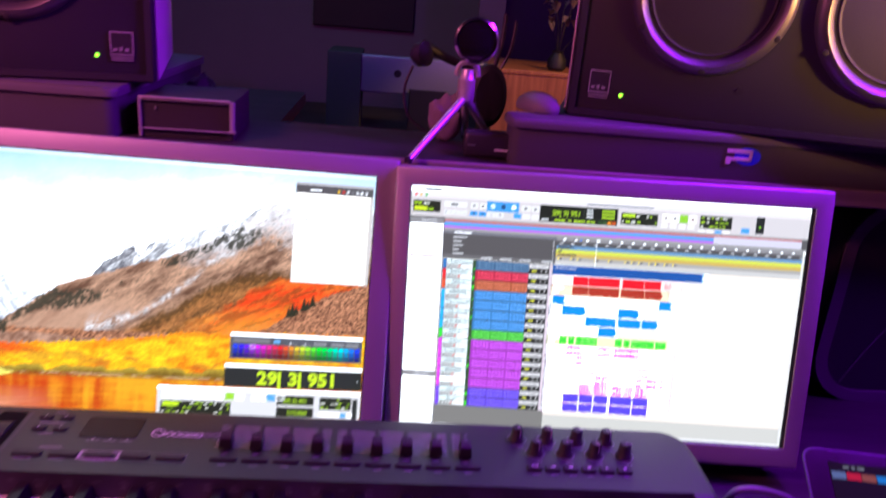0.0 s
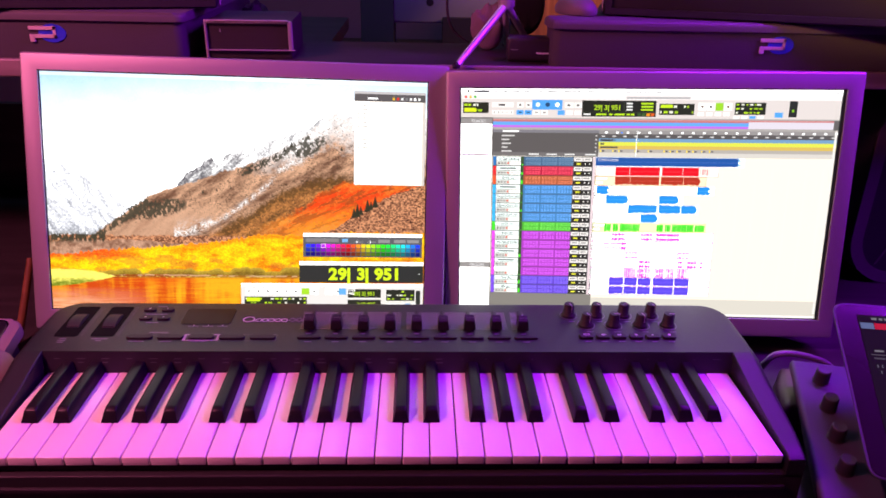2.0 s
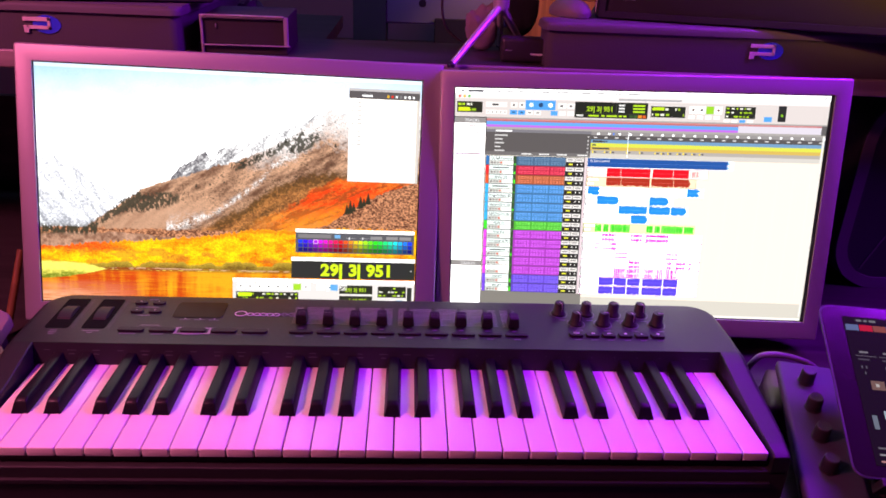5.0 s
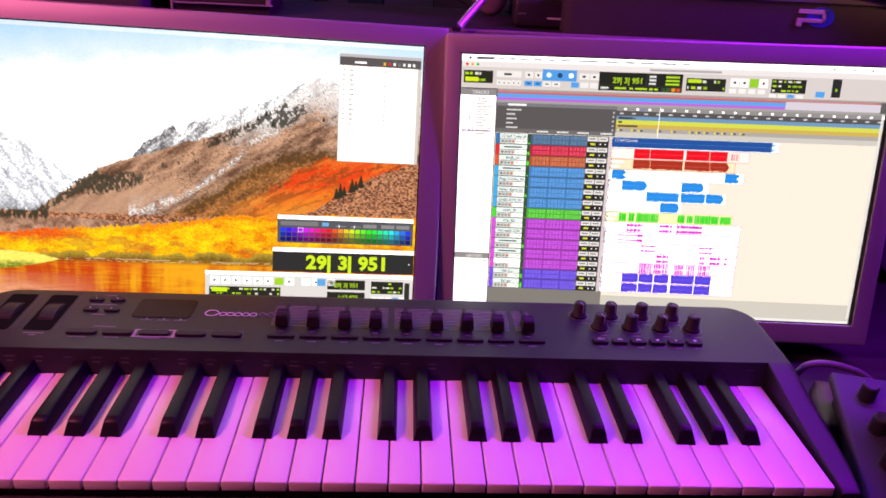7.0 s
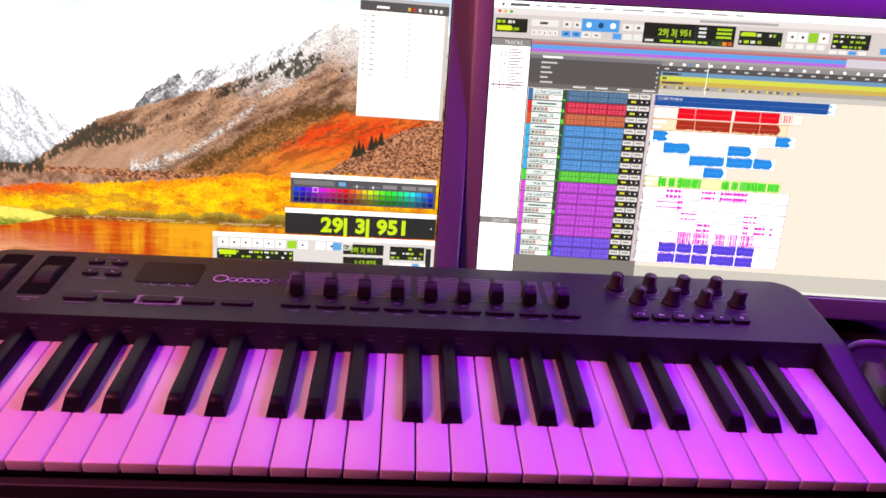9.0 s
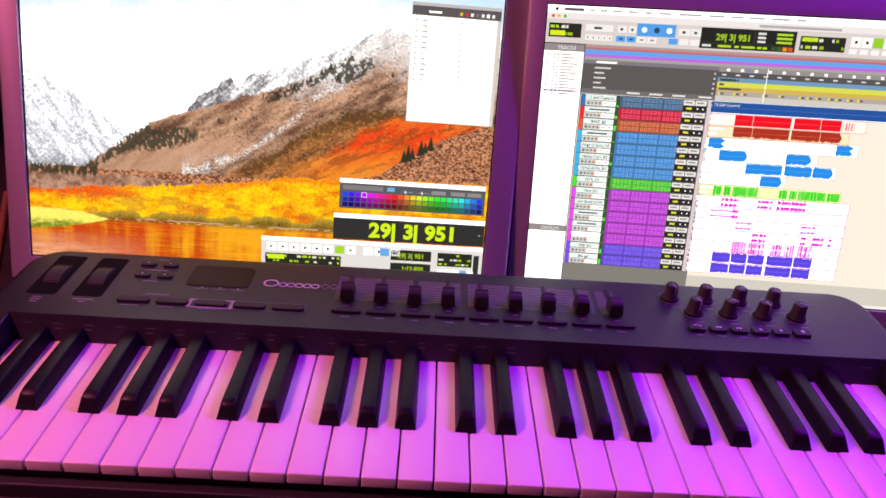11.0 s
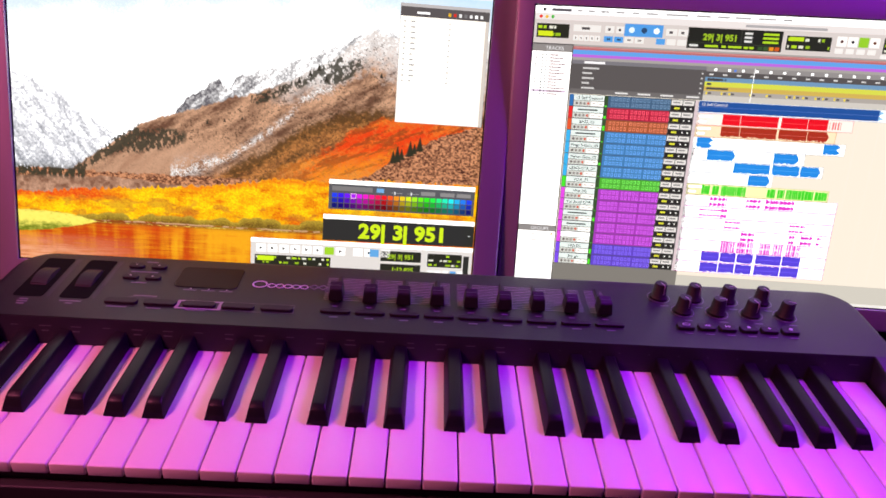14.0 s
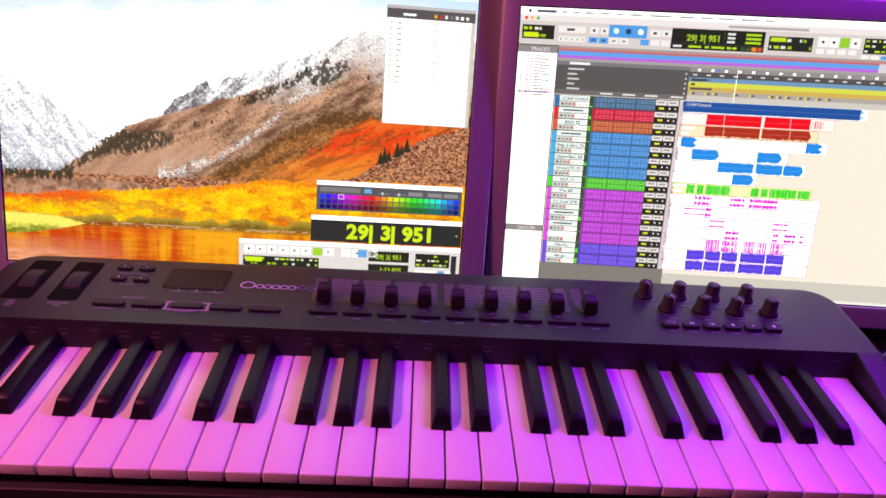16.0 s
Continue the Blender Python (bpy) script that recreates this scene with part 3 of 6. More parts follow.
def on_screen(u, v, level=8):
    """The pose of lettering at a place of a display."""
    return pose(u / 1000, -0.00012 * level, (271.1 - v) / 1000, 90)


rnd = random.Random(5)


def lcd(f, u0, v0, u1, v1, rows, level=2):
    """A small black readout with rows of unreadable green figures."""
    f.rect(u0, v0, u1, v1, "#23281c", level)
    h = (v1 - v0) / rows
    for k in range(rows):
        u = u0 + 1.2
        while u < u1 - 2.5:
            w = rnd.uniform(1.5, 5)
            if rnd.random() < 0.62:
                f.rect(u, v0 + h * (k + 0.3), min(u + w, u1 - 1), v0 + h * (k + 0.72), rnd.choice(("#a9cf22", "#8fb41c", "#d8d8c8")), level + 1)
            u += w + rnd.uniform(0.8, 2.5)


def left_windows():
    f = Flat(271.1)
    f.rect(348.5, 11.5, 432, 120.5, "#b8b4b4", 1)
    f.rect(349, 14.5, 431.5, 120, "#f6efe4", 2)
    f.rect(349, 14.5, 431.5, 23, "#565352", 2.5)
    f.rect(428.4, 23, 431.5, 120, "#cfc6bd", 2.5)
    for k, c in enumerate(("#e0b020", "#d03020", "#dddddd", "#777777", "#dddddd", "#eeeeee", "#dddddd")):
        f.rect(393 + 5 * k, 18, 395.6 + 5 * k, 21, c, 3)
    f.rect(364, 18.5, 376, 20.5, "#e8e8e8", 3)
    for k in range(12):
        v = 27 + 4.9 * k
        for u, w in ((352.5, 1.6), (359, 1.8 + 3 * rnd.random()), (394.5, 1.4)):
            f.rect(u, v, u + w, v + 1.1, "#9a9a9c", 3)
    f.link("note_window", SCREEN_L, screen_l, "white list window")
    f = Flat(271.1)
    f.rect(289, 178.7, 431, 207.6, "#55565a", 1)
    f.rect(289, 178.7, 431, 183, "#f4f2f0", 2)
    f.rect(292, 185, 331, 189.5, "#7a7878", 2)
    f.rect(335, 185.3, 342, 189.3, "#6fa8d8", 2)
    for u in (378, 397, 413):
        f.rect(u, 186, u + 14, 189.8, "#8a8888", 2)
    for u in (349, 365):
        f.rect(u, 188.6, u + 11, 189.2, "#99999b", 2)
        f.rect(u + 3, 187.4, u + 4.4, 190.4, "#d8d8da", 3)
    for i in range(23):
        hue = 0.64 + i / 8 * 0.36 if i < 8 else (i - 8) / 14 * 0.64
        for j in range(3):
            c = colorsys.hsv_to_rgb(hue, 0.86, (0.92, 0.66, 0.42)[j])
            u, v = 292.2 + 5.96 * i, 191.8 + 5.0 * j
            f.rect(u, v, u + 5.1, v + 4.3, [x ** 2.2 for x in c], 2)
    for a, b, c, d in ((310, 191.4, 315.6, 192.1), (310, 195.8, 315.6, 196.5), (310, 191.4, 310.7, 196.5), (314.9, 191.4, 315.6, 196.5)):
        f.rect(a, b, c, d, "#f0b8f0", 3)
    f.link("colour_palette", SCREEN_L, screen_l, "floating palette of coloured squares")
    f = Flat(271.1)
    f.rect(284.4, 213.0, 433, 238.8, "#2a2e2a", 1)
    f.rect(284.4, 213.0, 433, 217.6, "#f3f1ee", 2)
    f.rect(427.6, 227.4, 429, 228.4, "#dddddd", 2)
    ob = f.link("counter_window", SCREEN_L, screen_l, "dark window with a large lime counter")
    for figure, u in (("2", 319.3), ("9", 330.3), ("|", 340.4), ("3", 352.6), ("|", 362.2), ("9", 374.0), ("5", 384.6), ("1", 395.4)):
        letters(figure, 0.0196, DIGITS, screen_l, on_screen(u, 234.8) @ Matrix.Diagonal((1.06, 1, 1, 1)), "counter_digit")
    f = Flat(271.1)
    f.rect(215.6, 240.0, 433.3, 271.0, "#d9d4d0", 1)
    f.rect(215.6, 240.0, 433.3, 244.0, "#f6f4f2", 2)
    for k in range(12):
        u = 221 + 11.0 * k
        if k in (8, 9):
            u += 6
        f.rect(u, 246.0, u + 9, 253.6, "#f2efec", 2)
        if k == 6:
            f.rect(u, 246.0, u + 9, 253.6, "#9ccf2a", 3)
        elif k == 10:
            f.rect(u, 246.0, u + 9, 253.6, "#5fa3dc", 3)
        elif k not in (8,):
            f.poly(((u + 3, 248), (u + 3, 251.6), (u + 6, 249.8)), "#4a4a4a", 3)
    lcd(f, 219.5, 256.5, 293, 271, 3)
    f.rect(222, 257.6, 238, 262.2, "#c8e81e", 4)
    for v, s in ((246.8, 0), (260.0, 1)):
        f.rect(342, v, 382, v + 10.5, "#23281c", 2)
    lcd(f, 388.5, 247.4, 423, 261, 3)
    f.rect(424.5, 248.5, 430, 271, "#2b2e2b", 2)
    for k in range(5):
        f.rect(389 + 7.6 * k, 264.5, 395 + 7.6 * k, 269.5, "#efece8" if k != 3 else "#5fa3dc", 2)
    f.link("transport_window", SCREEN_L, screen_l, "grey transport window with green readouts")
    letters("29| 3| 951", 0.0064, DIGITS_DIM, screen_l, on_screen(349, 254.4), "small_digits")
    letters("1:12.825", 0.0064, DIGITS_DIM, screen_l, on_screen(353, 267.6), "small_digits")


left_windows()


def right_screen():
    f = Flat(271.1)
    f.rect(0, 0, 433.5, 271.1, "#eee3d2")
    base = f.link("screen", SCREEN_R, mon_r, "lit screen filled by a music editor")
    # menu and tool bars
    f = Flat(271.1)
    f.rect(0, 6.2, 433.5, 12, "#e2dad8", 1)
    f.rect(0, 12, 433.5, 33, "#d0c7c3", 1)
    f.rect(0, 0, 433.5, 6.2, "#fcfbfb", 2)
    f.disc(8.5, 3.3, 1.5, "#2c2c2e", 3)
    f.rect(15, 2.0, 33, 4.6, "#5c5a60", 3)
    for u, w in ((38, 5), (48, 6), (59, 8), (73, 8), (88, 6), (100, 11), (118, 20), (145, 13), (164, 11), (180, 14), (200, 16), (222, 8)):
        f.rect(u, 2.4, u + w, 4.2, "#a9a6a8", 3)
    for u in (372, 392, 410, 424):
        f.rect(u, 2.0, u + 2, 4.4, "#777579", 3)
    for k, c in enumerate(("#e0453a", "#e8b52c", "#43b53c")):
        f.disc(5.5 + 5.4 * k, 9.6, 1.5, c, 3)
    f.rect(190, 8.6, 262, 10.8, "#a8a4a6", 3)
    lcd(f, 2.5, 15.6, 32.2, 28.0, 2)
    f.rect(4, 22.2, 17.5, 26.6, "#cfe020", 4)
    for u, w in ((36, 25), (65, 8), (75, 7), (120, 10), (131, 9)):
        f.rect(u, 15.4, u + w, 21.4, "#e2deda", 2)
        f.rect(u + w * 0.3, 17.4, u + w * 0.6, 19.6, "#4e4a4a", 3)
    for k in range(5):
        f.rect(36.5 + 5 * k, 24.6, 40.8 + 5 * k, 29.4, "#e4e0dc", 2)
        f.rect(38.2 + 5 * k, 26.0, 39.2 + 5 * k, 28.2, "#6a6666", 3)
    for k in range(4):
        f.rect(64.5 + 9.4 * k, 24.4, 72.7 + 9.4 * k, 29.6, "#4f9be0" if k < 2 else "#e2deda", 2)
        f.rect(67 + 9.4 * k, 26.2, 70.4 + 9.4 * k, 27.8, "#30506e" if k < 2 else "#8a8684", 3)
    for k in range(3):
        f.rect(112 + 9.6 * k, 24.4, 120 + 9.6 * k, 29.6, "#4f9be0" if k == 0 else "#e2deda", 2)
    f.rect(82.4, 12.6, 117.2, 23.6, "#4d97dd", 2)
    for k in range(3):
        f.disc(89 + 11.2 * k, 18, 2.6, ("#dcecf8", "#25466a", "#e8f2fa")[k], 3)
    f.rect(139.8, 13.0, 224.2, 31.2, "#1f241b", 2)
    f.rect(139.8, 25.8, 224.2, 26.3, "#3c4434", 3)
    f.rect(187.6, 14.6, 188.0, 25, "#4a5244", 3)
    for k in range(3):
        f.rect(190.5, 15.2 + 3.5 * k, 197.5, 17.2 + 3.5 * k, "#d8d8d4", 3)
        f.rect(207, 15.2 + 3.5 * k, 221, 17.2 + 3.5 * k, "#a9cf22", 3)
    f.rect(142, 27.6, 150, 29.6, "#d8d8d4", 3)
    for u, w in ((156, 12), (171, 4), (177, 12), (191, 4), (196, 4)):
        f.rect(u, 27.6, u + w, 29.6, "#a9cf22", 3)
    for k, c in enumerate(("#34502a", "#3c5a2c", "#e08a20", "#c85a20")):
        f.rect(203.5 + 5 * k, 27.0, 207.6 + 5 * k, 30.4, c, 3)
    lcd(f, 227.9, 16.2, 267.4, 28.8, 2)
    f.rect(230, 17.2, 243, 20.8, "#b8d820", 4)
    for k in range(4):
        u = 272 + 9.6 * k
        f.rect(u, 15.0, u + 8.6, 23.6, "#8fc728" if k == 2 else "#e9e5e1", 2)
        if k != 2:
            f.disc(u + 4.3, 19.3, 1.4, ("#5a3a36", "#3a3a3a", "#3a3a3a", "#6a4030")[k], 3)
        f.rect(u - 0.5, 25.4, u + 6.6, 29.8, "#e4e0dc", 2)
    lcd(f, 313.0, 14.4, 347.5, 28.0, 3)
    for k in range(4):
        f.rect(312 + 9 * k, 29.4, 319 + 9 * k, 32.6, "#e4e0dc" if k != 2 else "#4f9be0", 2)
    f.rect(358, 25.4, 367, 31.0, "#4f9be0", 2)
    f.rect(373.5, 12.6, 382.5, 30.6, "#262a24", 2)
    f.rect(376.8, 22, 379, 25, "#7fbf20", 3)
    f.link("tool_bar", SCREEN_R, base, "grey tool bar with green readouts")
    letters("29| 3| 951", 0.0076, DIGITS_DIM, base, on_screen(153.5, 23.4), "counter_digits")
    # track list
    f = Flat(271.1)
    f.rect(0, 33.0, 37, 34.0, "#4b4948", 1)
    f.rect(0, 34.0, 36.6, 40.4, "#8b8684", 1)
    f.rect(0, 40.4, 36.6, 207.6, "#fbf9f6", 1)
    f.rect(0, 207.6, 36.6, 214.0, "#8b8684", 1)
    f.rect(0, 214.0, 36.6, 268.2, "#fbf9f6", 1)
    f.rect(36.6, 33.0, 37.6, 268.2, "#5a5654", 2)
    for k in range(14):
        v = 42.8 + 2.75 * k
        if k == 12:
            f.rect(1, v - 0.5, 34, v + 1.9, "#d8c4da", 2)
        for u, w in ((3.2, 1.3), (9.2, 1.5), (12.8, 1.2)):
            f.rect(u, v, u + w, v + 1.5, "#1c1c20", 3)
        f.rect(16, v + 0.1, 16 + rnd.uniform(8, 17), v + 1.3, "#a08a8e", 3)
    for k in range(3):
        f.rect(5, 217 + 3 * k, 6.2, 218 + 3 * k, "#8a8a8c", 3)
        f.rect(12, 217 + 3 * k, 12 + 6 * (k != 1) + 4, 218 + 3 * k, "#c0b8b8", 3)
    f.disc(33, 216.5, 1.1, "#caa020", 3)
    f.link("track_list", SCREEN_R, base, "narrow white list of tracks")
    letters("TRACKS", 0.0046, PAPER, base, on_screen(12, 38.8), "list_heading")
    letters("GROUPS", 0.0046, PAPER, base, on_screen(12, 212.5), "list_heading")
    # overview strip and rulers
    f = Flat(271.1)
    f.rect(37.6, 33.0, 433.5, 77.6, "#a19c98", 1)
    f.rect(37.6, 34.6, 425, 37.6, "#b5686a", 2)
    f.rect(37.6, 37.6, 425, 41.6, "#5f9de0", 2)
    f.rect(37.6, 41.6, 330, 44.2, "#b766d6", 2)
    f.rect(330, 36.4, 425, 44.2, "#cfc8d2", 3)
    f.rect(37.6, 35.0, 420, 35.8, "#c98a86", 4)
    f.rect(425, 34.4, 431, 45, "#5e5b5a", 2)
    f.rect(37.6, 46.8, 161, 76.2, "#575452", 2)
    f.rect(37.6, 46.8, 161, 50.2, "#77757a", 3)
    f.rect(49, 47.6, 68, 49.6, "#e4e2e2", 4)
    for k, w in enumerate((15, 9, 11, 7, 12)):
        f.rect(48, 53 + 4.5 * k, 48 + w, 54.6 + 4.5 * k, "#c9c7c5", 3)
        f.rect(157, 52.6 + 4.5 * k, 158.6, 54.2 + 4.5 * k, "#c9c7c5", 3)
    f.rect(38, 73.0, 161, 77.4, "#6b6866", 3)
    for u in (80, 101, 122, 146):
        f.rect(u, 74.4, u + 12, 76.0, "#dad8d6", 4)
    f.rect(161, 46.8, 433.5, 51.2, "#8e8a88", 2)
    f.rect(161, 51.2, 433.5, 56.2, "#53504e", 2)
    f.rect(161, 56.2, 433.5, 60.2, "#6d93b4", 2)
    f.rect(161, 60.2, 433.5, 64.6, "#cfd24a", 2)
    f.rect(161, 64.6, 433.5, 68.6, "#c9ab52", 2)
    f.rect(161, 68.6, 433.5, 72.6, "#a9a29a", 2)
    f.rect(161, 72.6, 433.5, 77.4, "#c8c3bb", 2)
    for k in range(22):
        u = 168 + 12.4 * k
        f.rect(u, 48.2, u + 2.6, 50.4, "#f0f0f0", 3)
        f.rect(u - 4, 53.0, u, 54.4, "#d0cecc", 3)
    for u, w in ((163, 14), (163, 4), (163, 20)):
        f.rect(u, 57.2 + 4.2 * (w % 14 == 4) + 8.2 * (w == 20), u + w, 59.2 + 4.2 * (w % 14 == 4) + 8.2 * (w == 20), "#50504a", 3)
    for u in (163, 177, 184, 203, 218, 236, 243, 251, 262, 269, 279, 288):
        f.rect(u, 69.6, u + 1.6, 71.8, "#f0d82c", 3)
        f.rect(u + 2.2, 69.8, u + 5.0, 71.6, "#5e5a58", 3)
    f.rect(186, 48.4, 188, 50.4, "#4a7ee0", 4)
    f.link("timeline_ruler", SCREEN_R, base, "coloured timeline rulers")
    letters("Default: 4/4", 0.0036, INK, base, on_screen(163, 59.4), "ruler_text")
    # tracks and their clips, one after another
    col = ["#3f5f7c", "#b3213c", "#a4532f"] + ["#3d79b2"] * 4 + ["#49a82c"] + ["#a238b4"] * 5 + ["#5c42c2"] * 2
    tab = ["#2f6fae", "#e02a2a", "#e0562a"] + ["#35aee8"] * 4 + ["#3fdc2a"] + ["#e04ae0"] * 5 + ["#7a4ae8"] * 2
    clip = ["#1d4f96", "#e4131d", "#a63018"] + ["#1f86dc"] * 4 + ["#35d31c"] + ["#dc3cc4"] * 5 + ["#5743d6"] * 2
    lane = ["#fdf7ea", "#fbe6dc", "#fbe2bc"] + ["#fefefe"] * 4 + ["#f2efb4"] + ["#fefcfd"] * 7
    rim = ["#8fb0d8", "#e0a0a0", "#d8a070"] + ["#9aa0a8"] * 4 + ["#b8c070"] + ["#c860b0"] * 7
    pair = ((182, 199.6), (200.3, 215.7), (216.5, 232.4), (234.8, 259.6), (260.3, 277.8))
    solid_runs = {0: ((158.8, 322.6),), 1: ((182.3, 198.6), (199, 233.5), (236.2, 260.2), (260.6, 278.6)), 2: ((182.3, 199.7), (200.1, 233.6), (235.5, 261.5), (261.9, 279)),
                  3: ((161.4, 173.5), (278.6, 291)), 4: ((173, 197), (234.9, 256)), 5: ((199.5, 233.4), (235.4, 260.8), (261.4, 278)), 6: ((214.8, 233),),
                  13: pair, 14: pair}
    bar_runs = {7: ((172.9, 180.4, .95), (183, 189.1, .9), (191.3, 214.5, .95), (234.7, 242.2, .9), (244.4, 250.9, .9), (252.4, 277.8, .95), (279.3, 290.6, .9)),
                8: ((182.1, 198.5, .95), (216.6, 230.5, .85), (234.9, 262, .95)),
                9: ((173.6, 194.5, .45), (194.5, 200, .9)), 10: ((199.5, 214.9, .55), (261.3, 276.2, .6), (290.3, 292, .2)),
                11: ((216.7, 229.9, .85), (262.9, 268.4, .85), (273.9, 284.8, .85), (289.2, 292.9, .7)),
                12: ((199.4, 213.9, 1), (215.0, 230.5, .95), (236.7, 247.1, .9), (249.8, 259.2, 1), (262.5, 276.8, .95))}
    for k in range(15):
        v = 78.0 + 11.2 * k
        f = Flat(271.1)
        f.rect(38.2, v, 161, v + 11.2, "#4a4746", 1)
        f.rect(38.6, v + 0.3, 42.2, v + 10.9, tab[k], 2)
        f.rect(42.6, v + 0.4, 71.0, v + 5.4, "#dce6e2" if k != 12 else "#ffffff", 2)
        f.rect(42.6, v + 5.8, 71.0, v + 10.8, "#c9cac4", 2)
        for j, c in enumerate(("#5e5450", "#8a847e", "#8c8680", "#d0583a")):
            f.disc(45.6 + 3.6 * j, v + 8.3, 1.25, c, 3, 8)
        for j in range(2):
            f.rect(59 + 6.4 * j, v + 6.4, 64.6 + 6.4 * j, v + 10.2, "#f0ece8", 3)
            f.rect(60 + 6.4 * j, v + 7.7, 63.2 + 6.4 * j, v + 8.7, "#a09a96", 4)
        f.rect(71.4, v + 0.4, 74.4, v + 10.8, "#34502c", 2)
        m0 = (0.15, 0.3, 0.5, 0.1, 0.05, 0.3, 0.05, 0.05, 0.05, 0.05, 0.4, 0.05, 0.05, 0.5, 0.6)[k]
        f.rect(71.8, v + 10.6 - 9.4 * m0, 74.0, v + 10.6, "#4fe02a", 3)
        f.rect(74.8, v + 0.25, 132.4, v + 10.95, col[k], 2)
        pale = [min(1, c * 1.9 + 0.10) for c in lin(col[k])]
        for g in range(3):
            for i in range(5):
                for j in range(2):
                    u, w = 77.6 + 19.2 * g + 3.6 * i, v + 1.5 + 4.8 * j
                    f.rect(u, w, u + 2.3, w + 3.2, pale, 3)
                    f.rect(u + 0.5, w + 0.6, u + 1.8, w + 2.6, col[k], 4)
        for j in range(2):
            f.rect(133.4 + 10.8 * j, v + 0.7, 143.6 + 10.8 * j, v + 5.4, "#ddd8d4", 2)
            f.rect(135 + 10.8 * j, v + 2.2, 141.4 + 10.8 * j, v + 3.5, "#8c8886", 3)
        f.rect(133.4, v + 5.8, 154.6, v + 10.6, "#23241f", 2)
        f.rect(136.5, v + 7.3, 141.5, v + 9.2, "#d8d83a", 3)
        for u in (146, 151):
            f.rect(u, v + 7.6, u + 1.5, v + 9.0, "#e4e4dc", 3)
        f.rect(155.4, v, 158.4, v + 11.2, "#d3c2c6", 2)
        f.link("track_header", SCREEN_R, base)
        f = Flat(271.1)
        end = (330, 301.5, 288, 298.6, 263.7, 282.7, 237.6, 292.1, 302, 302, 302, 302, 302, 302, 302)[k]
        f.rect(158.6, v, end, v + 11.2, lane[k], 1)
        f.rect(158.6, v + 10.7, end, v + 11.2, rim[k], 2)
        f.rect(158.6, v, end, v + 0.4, rim[k], 2)
        f.rect(end - 0.5, v, end, v + 11.2, rim[k], 3)
        if k > 7:
            f.rect(158.6, v + 5.5, end, v + 5.7, "#f0d4e8", 2)
        for j in range(2):
            f.rect(160, v + 1.6 + 4.8 * j, 160 + (13 if j == 0 else 8), v + 4.4 + 4.8 * j, "#c9b4ba", 2)
            f.rect(160.4, v + 2.0 + 4.8 * j, 159.6 + (13 if j == 0 else 8), v + 4.0 + 4.8 * j, "#fdfafa", 3)
        for a, b in solid_runs.get(k, ()):
            f.rect(a, v + 0.4, b, v + 10.2, clip[k], 4)
            n = int((b - a) / 1.1)
            if k in (2, 13, 14, 3, 4, 5, 6):
                for i in range(n):
                    u, q = a + (b - a) * i / n, rnd.uniform(0, 1.8 if k == 2 else 1.15)
                    if k == 2 or q > 0.9:
                        f.rect(u, v + 10.2 - q, u + 0.8, v + 10.25, lane[k], 5)
                    if k > 2 and rnd.random() > 0.5:
                        q = rnd.uniform(0.1, 0.6)
                        f.rect(u, v + 0.35, u + 0.8, v + 0.4 + q, lane[k], 5)
            f.rect(a, v + 5.2, b, v + 5.5, [min(1, c * 1.5 + 0.1) for c in lin(clip[k])], 6)
        for a, b, h in bar_runs.get(k, ()):
            u = a
            while u < b:
                w = rnd.uniform(1.0, 2.6) * (1.2 if k == 7 else 1) + (1.3 if 7 < k < 12 else 0)
                q = h * rnd.uniform(0.85, 1.0) * (5.0 if k == 7 else 2.75)
                e = min(u + w, b)
                for c in ((v + 5.6,) if k == 7 else (v + 2.9, v + 8.3)):
                    if k in (7, 12):
                        f.rect(u, c - q, e, c + q, clip[k], 4)
                    else:
                        f.poly(((u, c - q), (u, c + q), (e, c + 0.5 * q), (e + 0.5, c), (e, c - 0.5 * q)), clip[k], 4)
                u += w + rnd.uniform(0.3, 1.2) * (0.35 if k == 7 else 0.8)
            if k == 7:
                f.rect(a, v + 5.4, b, v + 5.8, clip[k], 4)
            else:
                for c in (v + 2.8, v + 8.2):
                    f.rect(a, c, b, c + 0.3, clip[k], 4)
        if k == 0:
            f.poly(((322, v + 0.4), (327, v + 3), (322, v + 5.2)), "#8fc0e8", 4)
            f.poly(((322, v + 5.6), (327, v + 8), (322, v + 10.2)), "#8fc0e8", 4)
            f.rect(159.5, v + 0.8, 433.5, v + 0.9, "#ded8cc", 2)
        if k == 3:
            for a in (173.5, 291):
                f.poly(((a, v + 0.4), (a + 3.6, v + 2.8), (a, v + 5.2)), clip[3], 4)
                f.poly(((a, v + 5.6), (a + 3.6, v + 8), (a, v + 10.2)), clip[3], 4)
        for a in {4: (197, 256), 5: (278,), 6: (233,), 2: (279,)}.get(k, ()):
            f.poly(((a, v + 0.8), (a + 2.6, v + 5.4), (a, v + 10.0)), clip[k], 4)
        if k == 1:
            for i in range(5):
                u = 280 + 2.5 * i
                f.rect(u, v + 2.0, u + rnd.uniform(0.4, 1.6), v + 9.0, "#e06a70", 4)
        f.link("clip_lane", SCREEN_R, base)
    names = {0: "12 Self Control", 2: "BASS_02", 4: "Fingr-S-Gtrs_03", 5: "Nylon-Gtrs_02", 6: "LEAD-GTR_01", 7: "VOX_01", 8: "Wet EG", 9: "Vol Swell GTR", 13: "10th EG", 14: "8th gtr"}
    f = Flat(271.1)
    for k in range(15):
        v = 78.0 + 11.2 * k
        if k in names:
            letters(names[k], 0.0040, INK, base, on_screen(56.8, v + 4.3), "track_name", "CENTER")
        elif k != 12:
            f.rect(47, v + 2.2, 66, v + 3.7, "#5c6260", 5)
